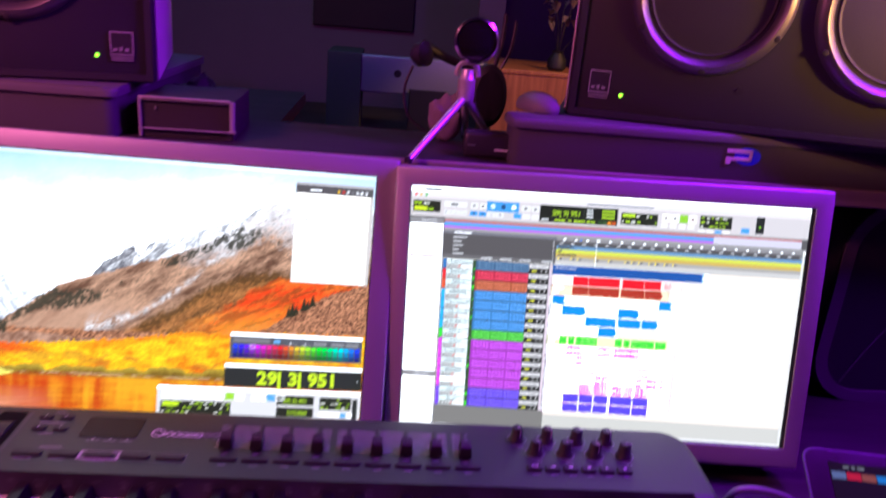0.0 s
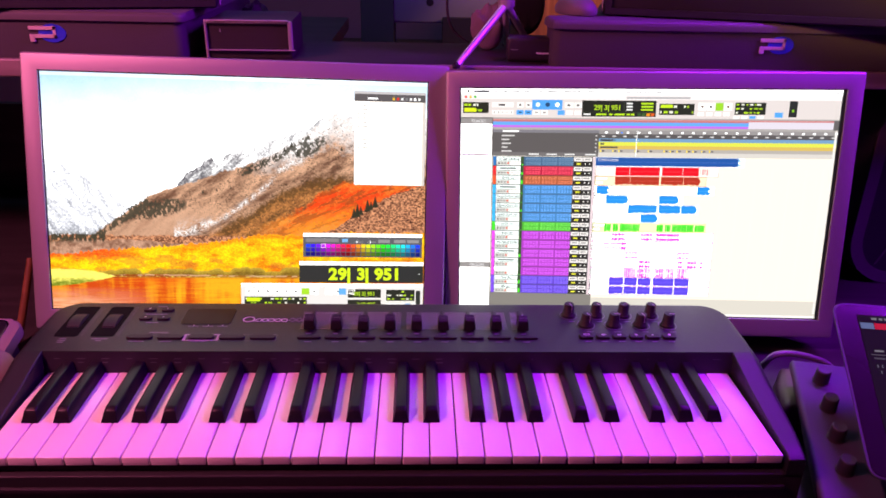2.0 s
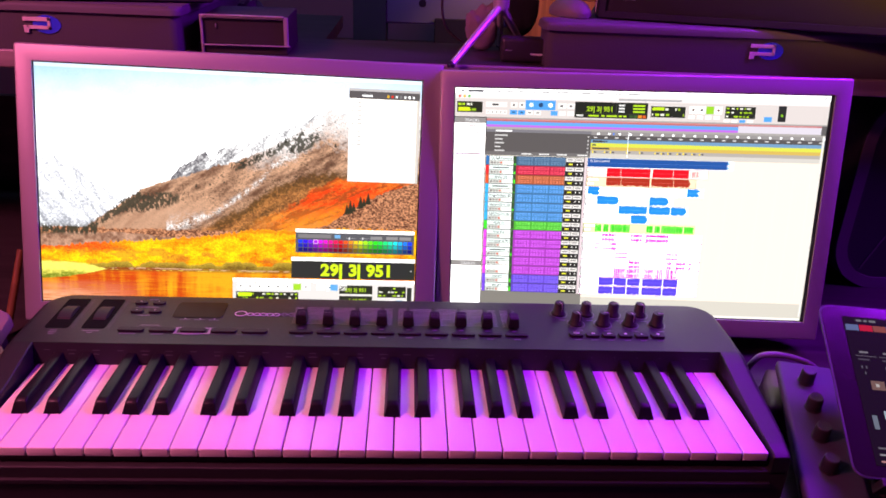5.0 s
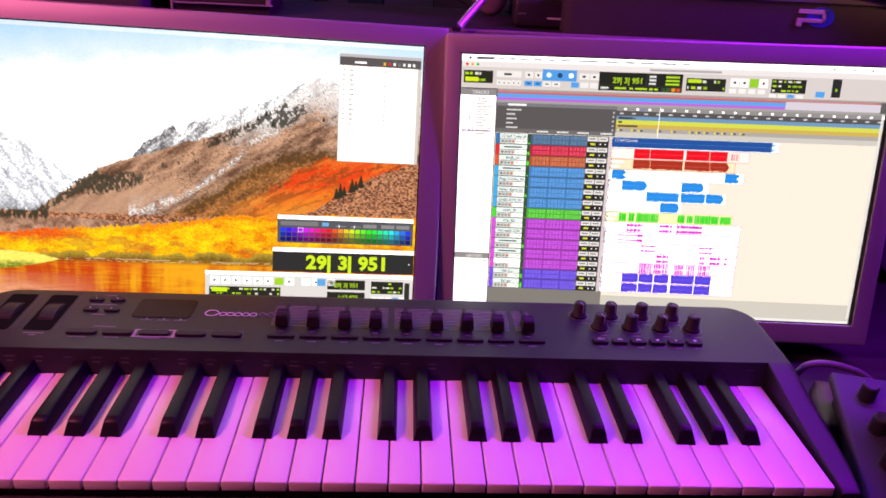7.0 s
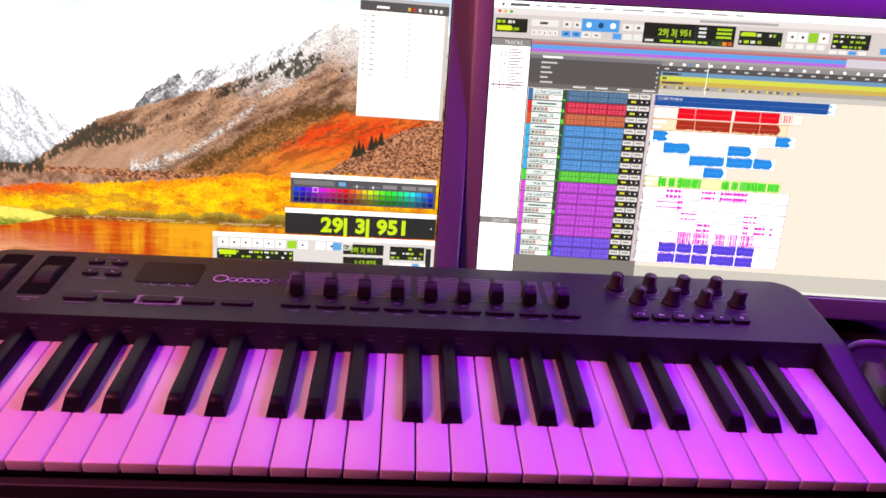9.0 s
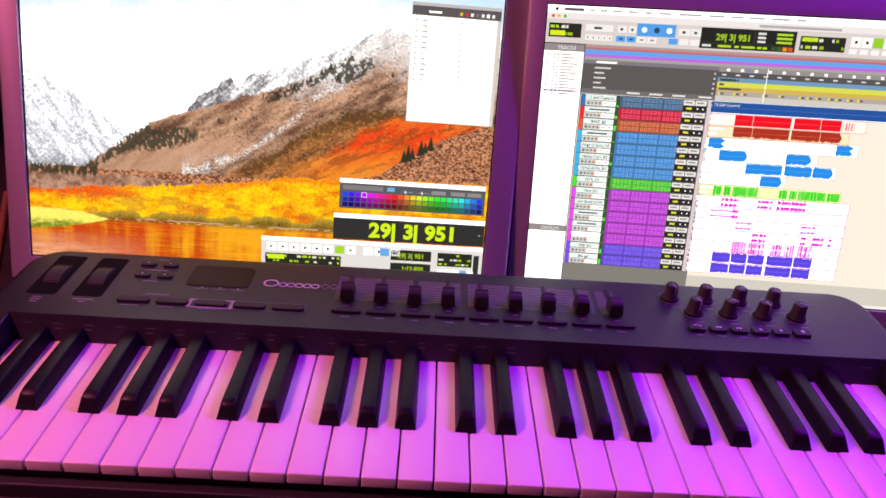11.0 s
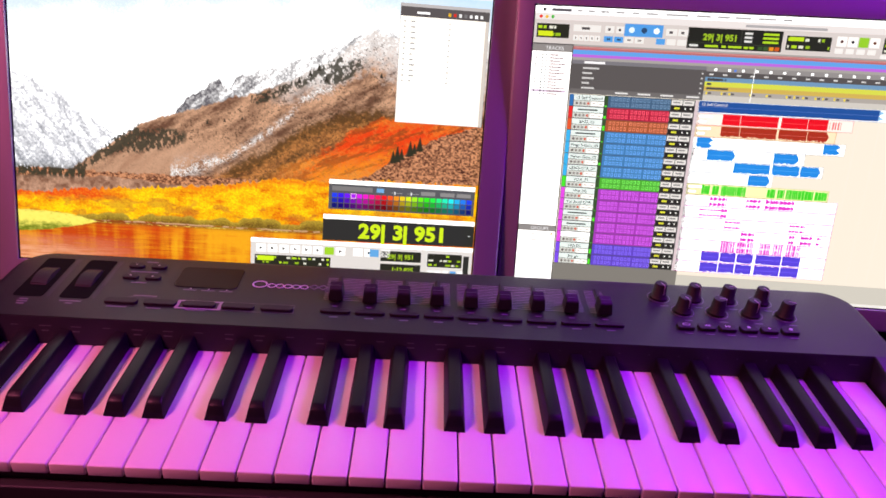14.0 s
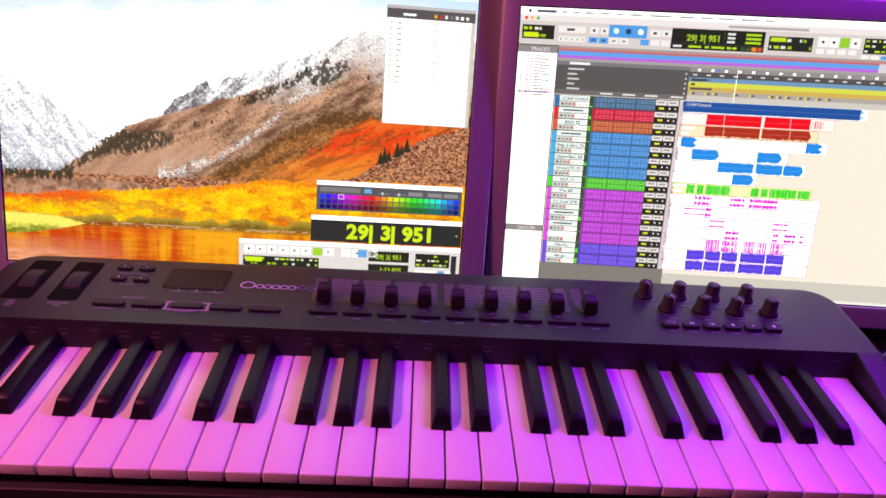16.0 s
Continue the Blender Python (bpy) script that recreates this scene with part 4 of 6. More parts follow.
    letters("12 Self Control", 0.0038, PAPER, base, on_screen(161, 82.2), "clip_name")
    # empty ground below and the playhead
    f.rect(37.6, 246.0, 161, 268.2, "#7d7972", 1)
    f.rect(161, 250.0, 433.5, 268.2, "#c9c4b8", 1)
    for k in range(7):
        f.rect(306 + 19 * k, 90, 306.3 + 19 * k, 246, "#ece5d8", 1)
    f.rect(0, 268.2, 433.5, 271.0, "#e4e0da", 2)
    f.rect(204.2, 46.8, 204.6, 77, "#f4f4f4", 6)
    f.rect(427.6, 46, 430.3, 266, "#dcd8d2", 3)
    # Dark strip painted for the shadow line between picture and bezel.
    f.rect(430.5, 0, 433.5, 271.1, "#141216", 7)
    f.link("lower_pane", SCREEN_R, base)


right_screen()


# ---------------------------------------------------------------- the keyboard
W, KZ, PZ = 0.02357, 0.800, 0.8215
kb = thing("midi_keyboard", pose(0, 0.1, DESK_Z), "charcoal keyboard controller with ivory keys, faders and knobs", "keyboard")
KM = Matrix.Translation((0, -0.1, -DESK_Z))


def kpart(name, bm, material, label="", smooth=False, parent=None):
    bm.transform(KM)
    return part(name, bm, material, parent or kb, label, smooth)


def side_outline():
    """Half of the body's plan, mirrored: narrow at the front, rounded at the back."""
    half = [(0.3600, -0.004), (0.3660, 0.030), (0.3705, 0.090), (0.3715, 0.150), (0.3700, 0.185)]
    for k in range(1, 9):
        a = radians(90 * k / 8)
        half.append((0.338 + 0.032 * math.cos(a), 0.205 + 0.036 * math.sin(a)))
    return half + [(-x, y) for x, y in reversed(half)]


kpart("lower_case", prism(side_outline(), DESK_Z + 0.006, 0.783, 0.0012), CASE_BLACK)
kpart("front_ledge", box((-0.345, -0.007, 0.768), (0.345, 0.010, 0.772), 0.0004), CASE_BLACK)
for x in (-0.3, 0.3):
    for y in (0.03, 0.2):
        kpart("foot", lathe(((0.010, DESK_Z), (0.010, DESK_Z + 0.007)), 16, m=Matrix.Translation((x, y, 0))), RUBBER)
# top panel with rounded back corners
top = [(0.3710, 0.1325), (0.3720, 0.160), (0.3725, 0.200)]
for k in range(1, 11):
    a = radians(90 * k / 10)
    top.append((0.3415 + 0.031 * math.cos(a), 0.2085 + 0.031 * math.sin(a)))
top = top + [(-x, y) for x, y in reversed(top)]
bm = bmesh.new()
layers = []
for k in range(-1, 8):
    a = radians(90 * max(k, 0) / 7)
    inset, z = 0.0095 * (1 - math.cos(a)), (0.780 if k < 0 else PZ - 0.0095 * (1 - math.sin(a)))
    ring = []
    for i, (x, y) in enumerate(top):
        (xa, ya), (xb, yb) = top[max(i - 1, 0)], top[min(i + 1, len(top) - 1)]
        d = math.hypot(xb - xa, yb - ya)
        nx, ny = (yb - ya) / d, -(xb - xa) / d
        if i in (0, len(top) - 1):
            ny = 0.0
        ring.append(bm.verts.new((x - nx * inset, y - ny * inset, z)))
    layers.append(ring)
for a, c in zip(layers, layers[1:]):
    for i in range(len(top)):
        j = (i + 1) % len(top)
        bm.faces.new((a[i], a[j], c[j], c[i]))
bm.faces.new(layers[-1])
bm.faces.new(layers[0][::-1])
bmesh.ops.recalc_face_normals(bm, faces=bm.faces[:])
kpart("top_panel", bm, BODY, "", True)
# printed strip above the keys
bm = bmesh.new()
for q in (((-0.345, 0.1265, 0.8005), (0.345, 0.1265, 0.8005), (0.345, 0.1322, 0.8206), (-0.345, 0.1322, 0.8206)),
          ((-0.345, 0.1322, 0.8206), (0.345, 0.1322, 0.8206), (0.345, 0.1345, 0.8209), (-0.345, 0.1345, 0.8209)),
          ((-0.345, 0.1345, 0.79), (0.345, 0.1345, 0.79), (0.345, 0.1265, 0.8005), (-0.345, 0.1265, 0.8005))):
    bm.faces.new([bm.verts.new(p) for p in q])
kpart("label_strip", bm, STRIP)
for side in (-1, 1):
    # each cheek runs flush out of the panel and falls away to the front, its outer edge rounded
    bm = bmesh.new()
    stations = ((-0.004, 0.3598, 0.7985), (0.000, 0.3604, 0.8008), (0.015, 0.3634, 0.8022), (0.030, 0.3660, 0.8037), (0.050, 0.3680, 0.8062), (0.070, 0.3693, 0.8092),
                (0.090, 0.3702, 0.8127), (0.105, 0.3706, 0.8160), (0.118, 0.3709, 0.8190), (0.127, 0.3710, 0.8208), (0.1326, 0.3710, PZ))
    loops = []
    for y, out, z in stations:
        r = 0.0095 * min(1.0, 0.35 + 0.65 * (y + 0.004) / 0.10)
        pts = [(0.3445, 0.780), (0.3445, z - 0.0010), (0.3453, z)]
        pts += [(out - r * (1 - math.sin(radians(90 * k / 7))), z - r * (1 - math.cos(radians(90 * k / 7)))) for k in range(8)]
        pts += [(out, 0.780)]
        loops.append([bm.verts.new((side * x, y, q)) for x, q in pts])
    for a, b in zip(loops, loops[1:]):
        for k in range(len(a)):
            n = (k + 1) % len(a)
            bm.faces.new((a[k], a[n], b[n], b[k]))
    bm.faces.new(loops[0])
    bm.faces.new(loops[-1][::-1])
    bmesh.ops.recalc_face_normals(bm, faces=bm.faces[:])
    kpart("cheek", bm, BODY, "", True)
kpart("key_bed", box((-0.3445, 0.004, 0.780), (0.3445, 0.134, 0.7885)), BODY_DARK)

# keys
bm = box((-0.01118, 0.0, 0.7912), (0.01118, 0.131, KZ), 0.0010, 3)
white = mesh_of(bm, "white_key", KEY_WHITE, True)


def black_key_mesh():
    own = bmesh.new()
    w0, w1, h = 0.0076, 0.0048, 0.0122
    sect = [(0.0462, 0.0), (0.0472, 0.0035), (0.0512, 0.0102), (0.0555, h), (0.131, h), (0.131, 0.0)]
    l = [own.verts.new((-(w0 + (w1 - w0) * z / h), y, z)) for y, z in sect]
    r = [own.verts.new((w0 + (w1 - w0) * z / h, y, z)) for y, z in sect]
    for i in range(6):
        j = (i + 1) % 6
        own.faces.new((l[i], l[j], r[j], r[i]))
    own.faces.new(l)
    own.faces.new(r[::-1])
    bmesh.ops.recalc_face_normals(own, faces=own.faces[:])
    es = [e for e in own.edges if all(v.co.z > 0.001 for v in e.verts)]
    bmesh.ops.bevel(own, geom=es, offset=0.0011, segments=2, profile=0.5, affect="EDGES")
    return mesh_of(own, "black_key", KEY_BLACK, True)


black = black_key_mesh()
jig = random.Random(3)
for i in range(29):
    ob = part("white_key", white, KEY_WHITE, kb)
    ob.matrix_local = KM @ pose((i + 0.5 - 14.5) * W, 0, jig.uniform(-0.00025, 0.00025))
for octave in range(4):
    for gap, off in ((1, -0.0022), (2, 0.0022), (4, -0.0028), (5, 0.0), (6, 0.0028)):
        ob = part("black_key", black, KEY_BLACK, kb)
        ob.matrix_local = KM @ pose((octave * 7 + gap - 14.5) * W + off, 0, KZ + jig.uniform(-0.0006, -0.0002))


# controls on the panel
def flat_bar(x0, y0, x1, y1, z=PZ + 0.0003, bm=None):
    own = bmesh.new()
    own.faces.new([own.verts.new(p) for p in ((x0, y0, z), (x1, y0, z), (x1, y1, z), (x0, y1, z))])
    return join(bm, own)


def pad(x, y, w, d, h, r=0.002):
    return prism(rounded(x - w / 2, y - d / 2, x + w / 2, y + d / 2, min(r, w / 2.01, d / 2.01), 4), PZ - 0.001, PZ + h, 0.0006, 2)


for name, x0, x1 in (("pitch_wheel", -0.3425, -0.3265), ("modulation_wheel", -0.3060, -0.2900)):
    # Flush black patch: the well's shade is in its colour, not its depth.
    kpart("wheel_well", prism(rounded(x0 - 0.004, 0.160, x1 + 0.004, 0.2235, 0.003), PZ - 0.004, PZ + 0.0002), WELL_SHADE)
    m = pose((x0 + x1) / 2, 0.192, PZ - 0.0268, 0, 90, 0)
    wheel = lathe(((0.024, -0.008), (0.0305, -0.0065), (0.0305, 0.0065), (0.024, 0.008)), 48, m=m)
    for k in (0, 8):
        a = radians(-24 + 6 * k)
        wheel = box((x0 + 0.002, 0.192 + 0.0305 * math.sin(a) - 0.0006, PZ - 0.0268 + 0.0305 * math.cos(a) - 0.0005), (x1 - 0.002, 0.192 + 0.0305 * math.sin(a) + 0.0006, PZ - 0.0268 + 0.0305 * math.cos(a) + 0.0007), 0.0003, 1, bm=wheel)
    kpart(name, wheel, RUBBER, "black rubber wheel", True)
    bm = flat_bar(x1 + 0.0065, 0.162, x1 + 0.0071, 0.2225)
    kpart("wheel_line", flat_bar(x1 + 0.0082, 0.160, x1 + 0.0087, 0.2235, bm=bm), PRINT_FAINT)
    for k in range(3 if "pitch" in name else 2):
        w = (0.007, 0.008, 0.006)[k] if "pitch" in name else (0.017, 0.006)[k]
        kpart("printed_word", flat_bar((x0 + x1) / 2 - w / 2, 0.1545 - 0.0034 * k, (x0 + x1) / 2 + w / 2, 0.1563 - 0.0034 * k), PRINT_DIM)
for x, y in ((-0.2668, 0.2160), (-0.2477, 0.2160), (-0.2655, 0.1972), (-0.2466, 0.1972)):
    kpart("octave_button", pad(x, y, 0.0135, 0.0068, 0.0022, 0.003), RUBBER)
    kpart("button_mark", flat_bar(x - 0.0008, y - 0.0006, x + 0.0008, y + 0.0006, PZ + 0.0025), PRINT)
for x, y, w in ((-0.2572, 0.2069, 0.023), (-0.256, 0.1888, 0.013), (-0.256, 0.2245, 0.010), (-0.243, 0.1685, 0.019)):
    kpart("printed_word", flat_bar(x - w / 2, y - 0.0008, x + w / 2, y + 0.0008), PRINT_DIM)
kpart("printed_line", flat_bar(-0.256, 0.1662, -0.231, 0.1665), PRINT_DIM)
kpart("readout_window", prism(rounded(-0.2262, 0.1858, -0.1735, 0.2192, 0.004), PZ - 0.002, PZ + 0.0006, 0.0003, 1), SMOKED, "smoked readout window")
for k in range(3):
    kpart("printed_word", flat_bar(-0.2165 + 0.0150 * k, 0.1806, -0.2055 + 0.0150 * k, 0.1820), PRINT_DIM)
    kpart("indicator", lathe(((0.0007, 0), (0.0007, 0.0004)), 8, m=Matrix.Translation((-0.211 + 0.015 * k, 0.1838, PZ))), PRINT)
for k in range(5):
    x = -0.2588 + 0.0311 * k
    kpart("menu_button", pad(x, 0.1585, 0.0262, 0.0075, 0.0022, 0.003), RUBBER)
    if k < 3:
        kpart("printed_word", flat_bar(x - 0.009, 0.1500, x + 0.007 - 0.004 * (k == 1), 0.1515), PRINT_DIM)
bm = bmesh.new()
for a, b, c, d in ((-0.2150, 0.1522, -0.1785, 0.1538), (-0.2150, 0.1632, -0.1785, 0.1650), (-0.2150, 0.1538, -0.2122, 0.1632), (-0.1813, 0.1538, -0.1785, 0.1632)):
    bm = flat_bar(a, b, c, d, bm=bm)
kpart("select_frame", bm, PRINT_MID, "pale frame round the middle button")
bm = flat_bar(-0.1785, 0.1522, -0.1205, 0.1525)
bm = flat_bar(-0.1785, 0.1647, -0.1205, 0.1650, bm=bm)
kpart("printed_line", flat_bar(-0.1208, 0.1522, -0.1205, 0.1650, bm=bm), PRINT_DIM)
# a maker's mark as plain shapes: a ring, upright strokes and two blocks
ringm = lathe(((0.0046, 0.0), (0.0056, 0.0), (0.0056, 0.0004), (0.0046, 0.0004), (0.0046, 0.0)), 24, m=Matrix.Translation((-0.1560, 0.1965, PZ)) @ Matrix.Diagonal((1.15, 1, 1, 1)))
kpart("mark_ring", ringm, PRINT)
for k in range(5):
    r = lathe(((0.0026, 0.0), (0.0034, 0.0), (0.0034, 0.0004), (0.0026, 0.0004), (0.0026, 0.0)), 16, m=Matrix.Translation((-0.1457 + 0.0069 * k, 0.1950, PZ)) @ Matrix.Diagonal((1.05, 1, 1, 1)))
    kpart("mark_stroke", r, PRINT)
for k in range(2):
    r = lathe(((0.0034, 0.0), (0.0043, 0.0), (0.0043, 0.0004), (0.0034, 0.0004), (0.0034, 0.0)), 4, m=Matrix.Translation((-0.1098 + 0.0076 * k, 0.1958, PZ)))
    kpart("mark_block", r, PRINT_DIM)
# faders
FX = [-0.0887 + 0.02803 * k for k in range(9)]
for a, b in ((-0.0995, 0.0065), (0.0125, 0.1195), (0.1245, 0.1405)):
    for k in range(14):
        y = 0.1770 + 0.0027 * k
        kpart("scale_line", flat_bar(a, y, b, y + 0.0006), PRINT_MID)
for k, x in enumerate(FX):
    fader = kpart("fader_slot", prism(rounded(x - 0.0024, 0.1715, x + 0.0024, 0.2165, 0.002), PZ - 0.003, PZ + 0.0006), SEAM)
    cap = bmesh.new()
    sect = ((-0.0078, 0.0), (-0.0066, 0.0105), (-0.0032, 0.0125), (0.0, 0.0110), (0.0032, 0.0125), (0.0066, 0.0105), (0.0078, 0.0))
    l = [cap.verts.new((-0.0060 + 0.0010 * (z > 0.005), y, z)) for y, z in sect]
    r = [cap.verts.new((0.0060 - 0.0010 * (z > 0.005), y, z)) for y, z in sect]
    for i in range(7):
        cap.faces.new((l[i], l[(i + 1) % 7], r[(i + 1) % 7], r[i]))
    cap.faces.new(l)
    cap.faces.new(r[::-1])
    bmesh.ops.recalc_face_normals(cap, faces=cap.faces[:])
    bmesh.ops.bevel(cap, geom=cap.edges[:], offset=0.0006, segments=2, affect="EDGES")
    cap.transform(Matrix.Translation((x, 0.1805 - 0.0007 * (k % 3), PZ + 0.0015)))
    kpart("fader_cap", cap, RUBBER, "", True)
    kpart("fader_stem", box((x - 0.0013, 0.196, PZ + 0.0004), (x + 0.0013, 0.2155, PZ + 0.0014), 0.0004, 1), RUBBER)
    kpart("fader_button", pad(x + 0.0015, 0.1585, 0.0245, 0.0052, 0.0024, 0.0026), RUBBER)
    kpart("printed_word", flat_bar(x - 0.0025, 0.1665, x + 0.0025, 0.1678), PRINT_DIM)
    kpart("printed_word", flat_bar(x - 0.0025, 0.1502, x + 0.0050, 0.1516), PRINT_DIM)
# knobs
knob_places = [(0.1905 + 0.0302 * k, 0.2085) for k in range(4)] + [(0.2055 + 0.0296 * k, 0.1868) for k in range(4)]
turns = (20, 35, 80, 30, 25, 85, 20, 75)
for k, (x, y) in enumerate(knob_places):
    m = Matrix.Translation((x, y, PZ))
    r = lathe(((0.0092, 0.0), (0.0098, 0.0), (0.0098, 0.0003), (0.0092, 0.0003), (0.0092, 0.0)), 32, m=m)
    kpart("knob_ring", r, PRINT_DIM)
    knob = kpart("knob", lathe(((0.0078, 0.0004), (0.0078, 0.0020), (0.0063, 0.0036), (0.0054, 0.0136), (0.0047, 0.0146), (0.0, 0.0147)), 28, m=m), RUBBER, "black rotary knob", True)
    a = Matrix.Rotation(radians(turns[k]), 4, "Z")
    line = box((-0.0004, -0.0050, 0.0142), (0.0004, 0.0004, 0.0150))
    line = box((-0.0004, -0.0062, 0.0060), (0.0004, -0.0048, 0.0144), bm=line)
    line.transform(m @ a)
    kpart("pointer", line, PRINT_MID, "", False, knob)
    knob.children[0].matrix_local = Matrix.Identity(4)
    kpart("printed_word", flat_bar(x - 0.002, y - 0.0150, x + 0.005, y - 0.0138), PRINT_DIM)
# transport buttons
for k in range(6):
    x, y = 0.2007 + 0.01746 * k, 0.1612
    kpart("transport_button", pad(x, y, 0.0142, 0.0082, 0.0030, 0.0022), RUBBER)
    z = PZ + 0.0034
    own = bmesh.new()
    if k == 0:
        own = lathe(((0.0020, 0), (0.0028, 0), (0.0028, 0.0003), (0.0022, 0.0003), (0.0022, 0)), 16, m=Matrix.Translation((x, y, z)) @ Matrix.Diagonal((1.2, 0.8, 1, 1)))
    elif k in (1, 2, 4):
        s = -1 if k == 1 else 1
        for d in ((-0.0012, 0.0012) if k < 3 else (0,)):
            own.faces.new([own.verts.new(p) for p in ((x + d - s * 0.0011, y - 0.0014, z), (x + d + s * 0.0014, y, z), (x + d - s * 0.0011, y + 0.0014, z))])
    elif k == 3:
        own = flat_bar(x - 0.0013, y - 0.0013, x + 0.0013, y + 0.0013, z)
    else:
        own = lathe(((0.0016, 0), (0.0016, 0.0003)), 14, m=Matrix.Translation((x, y, z)))
    kpart("button_symbol", own, PRINT)
    kpart("printed_word", flat_bar(x - 0.003, 0.1522, x + 0.004, 0.1534), PRINT_DIM)
# small printed words over the keys
word = random.Random(8)
for i in range(29):
    x = (i - 14) * W - 0.001
    n = 2 if i < 17 and i % 3 else 1
    if i >= 17:
        n, w = 1, 0.0012 if i < 28 else 0.008
    for j in range(n):
        if i < 17:
            w = word.uniform(0.005, 0.009)
        t = 0.70 - 0.20 * j
        y0, z0 = 0.1265 + 0.0057 * t - 0.0003, 0.8005 + 0.019 * t
        own = bmesh.new()
        own.faces.new([own.verts.new(p) for p in ((x - w / 2, y0, z0), (x + w / 2, y0, z0), (x + w / 2, y0 + 0.0004, z0 + 0.0010), (x - w / 2, y0 + 0.0004, z0 + 0.0010))])
        kpart("printed_word", own, PRINT_FAINT)


# ---------------------------------------------------------------- speakers on their isolation pads
def isolation_pad(x0, x1, logo_x):
    p = thing("isolation_pad", pose((x0 + x1) / 2, 0.6, SHELF_Z), "charcoal foam speaker pad with a steel top plate and blue badge", "speaker pad", "pair of speaker pads")
    k = Matrix.Translation((-(x0 + x1) / 2, -0.6, -SHELF_Z))

    def add(name, bm, mat, label=""):
        bm.transform(k)
        return part(name, bm, mat, p, label, True)
    def plan(d):
        """The outline, drawn in by d; the inner back corner is cut away along the toed-in speaker."""
        if x0 < 0:
            return rounded(x0 + d, 0.400 + d, x1 - d, 0.796 - d, 0.012)
        return [(x0 + d, 0.412), (x0 + 0.004 + d, 0.403 + d), (x0 + 0.014, 0.400 + d), (x1 - d, 0.400 + d), (x1 - d, 0.796 - d), (0.334 + d, 0.796 - d), (0.250 + d, 0.462), (x0 + d, 0.450)]
    add("foam_base", prism(plan(0.004), SHELF_Z, SHELF_Z + 0.047, 0.003), FOAM)
    add("top_plate", prism(plan(0.0), SHELF_Z + 0.0440, SHELF_Z + 0.0545, 0.0060, 4), STEEL, "black steel plate")
    # badge: a blue oval with a pale bracket across its left half
    m = Matrix.Translation((logo_x + 0.026, 0.4042, SHELF_Z + 0.029)) @ pose(0, 0, 0, 90, 0, 0)
    oval = lathe(((0.0158, 0.0), (0.0158, 0.0016), (0.0, 0.0017)), 32, m=m @ Matrix.Diagonal((1.0, 0.66, 1, 1)))
    badge = add("badge", oval, BLUE_LOGO, "blue oval badge")
    b = box((logo_x, 0.4010, SHELF_Z + 0.0325), (logo_x + 0.031, 0.4034, SHELF_Z + 0.0370), 0.0004, 1)
    b = box((logo_x + 0.004, 0.4010, SHELF_Z + 0.0235), (logo_x + 0.031, 0.4034, SHELF_Z + 0.0275), 0.0004, 1, bm=b)
    b = box((logo_x + 0.0275, 0.4010, SHELF_Z + 0.0235), (logo_x + 0.031, 0.4034, SHELF_Z + 0.0370), 0.0004, 1, bm=b)
    b = box((logo_x, 0.4010, SHELF_Z + 0.0190), (logo_x + 0.006, 0.4034, SHELF_Z + 0.0275), 0.0004, 1, bm=b)
    add("badge_bracket", b, PALE_TRIM, "pale bracket mark")
    return p


isolation_pad(0.180, 0.800, 0.4360)
isolation_pad(-0.800, -0.250, -0.4310)


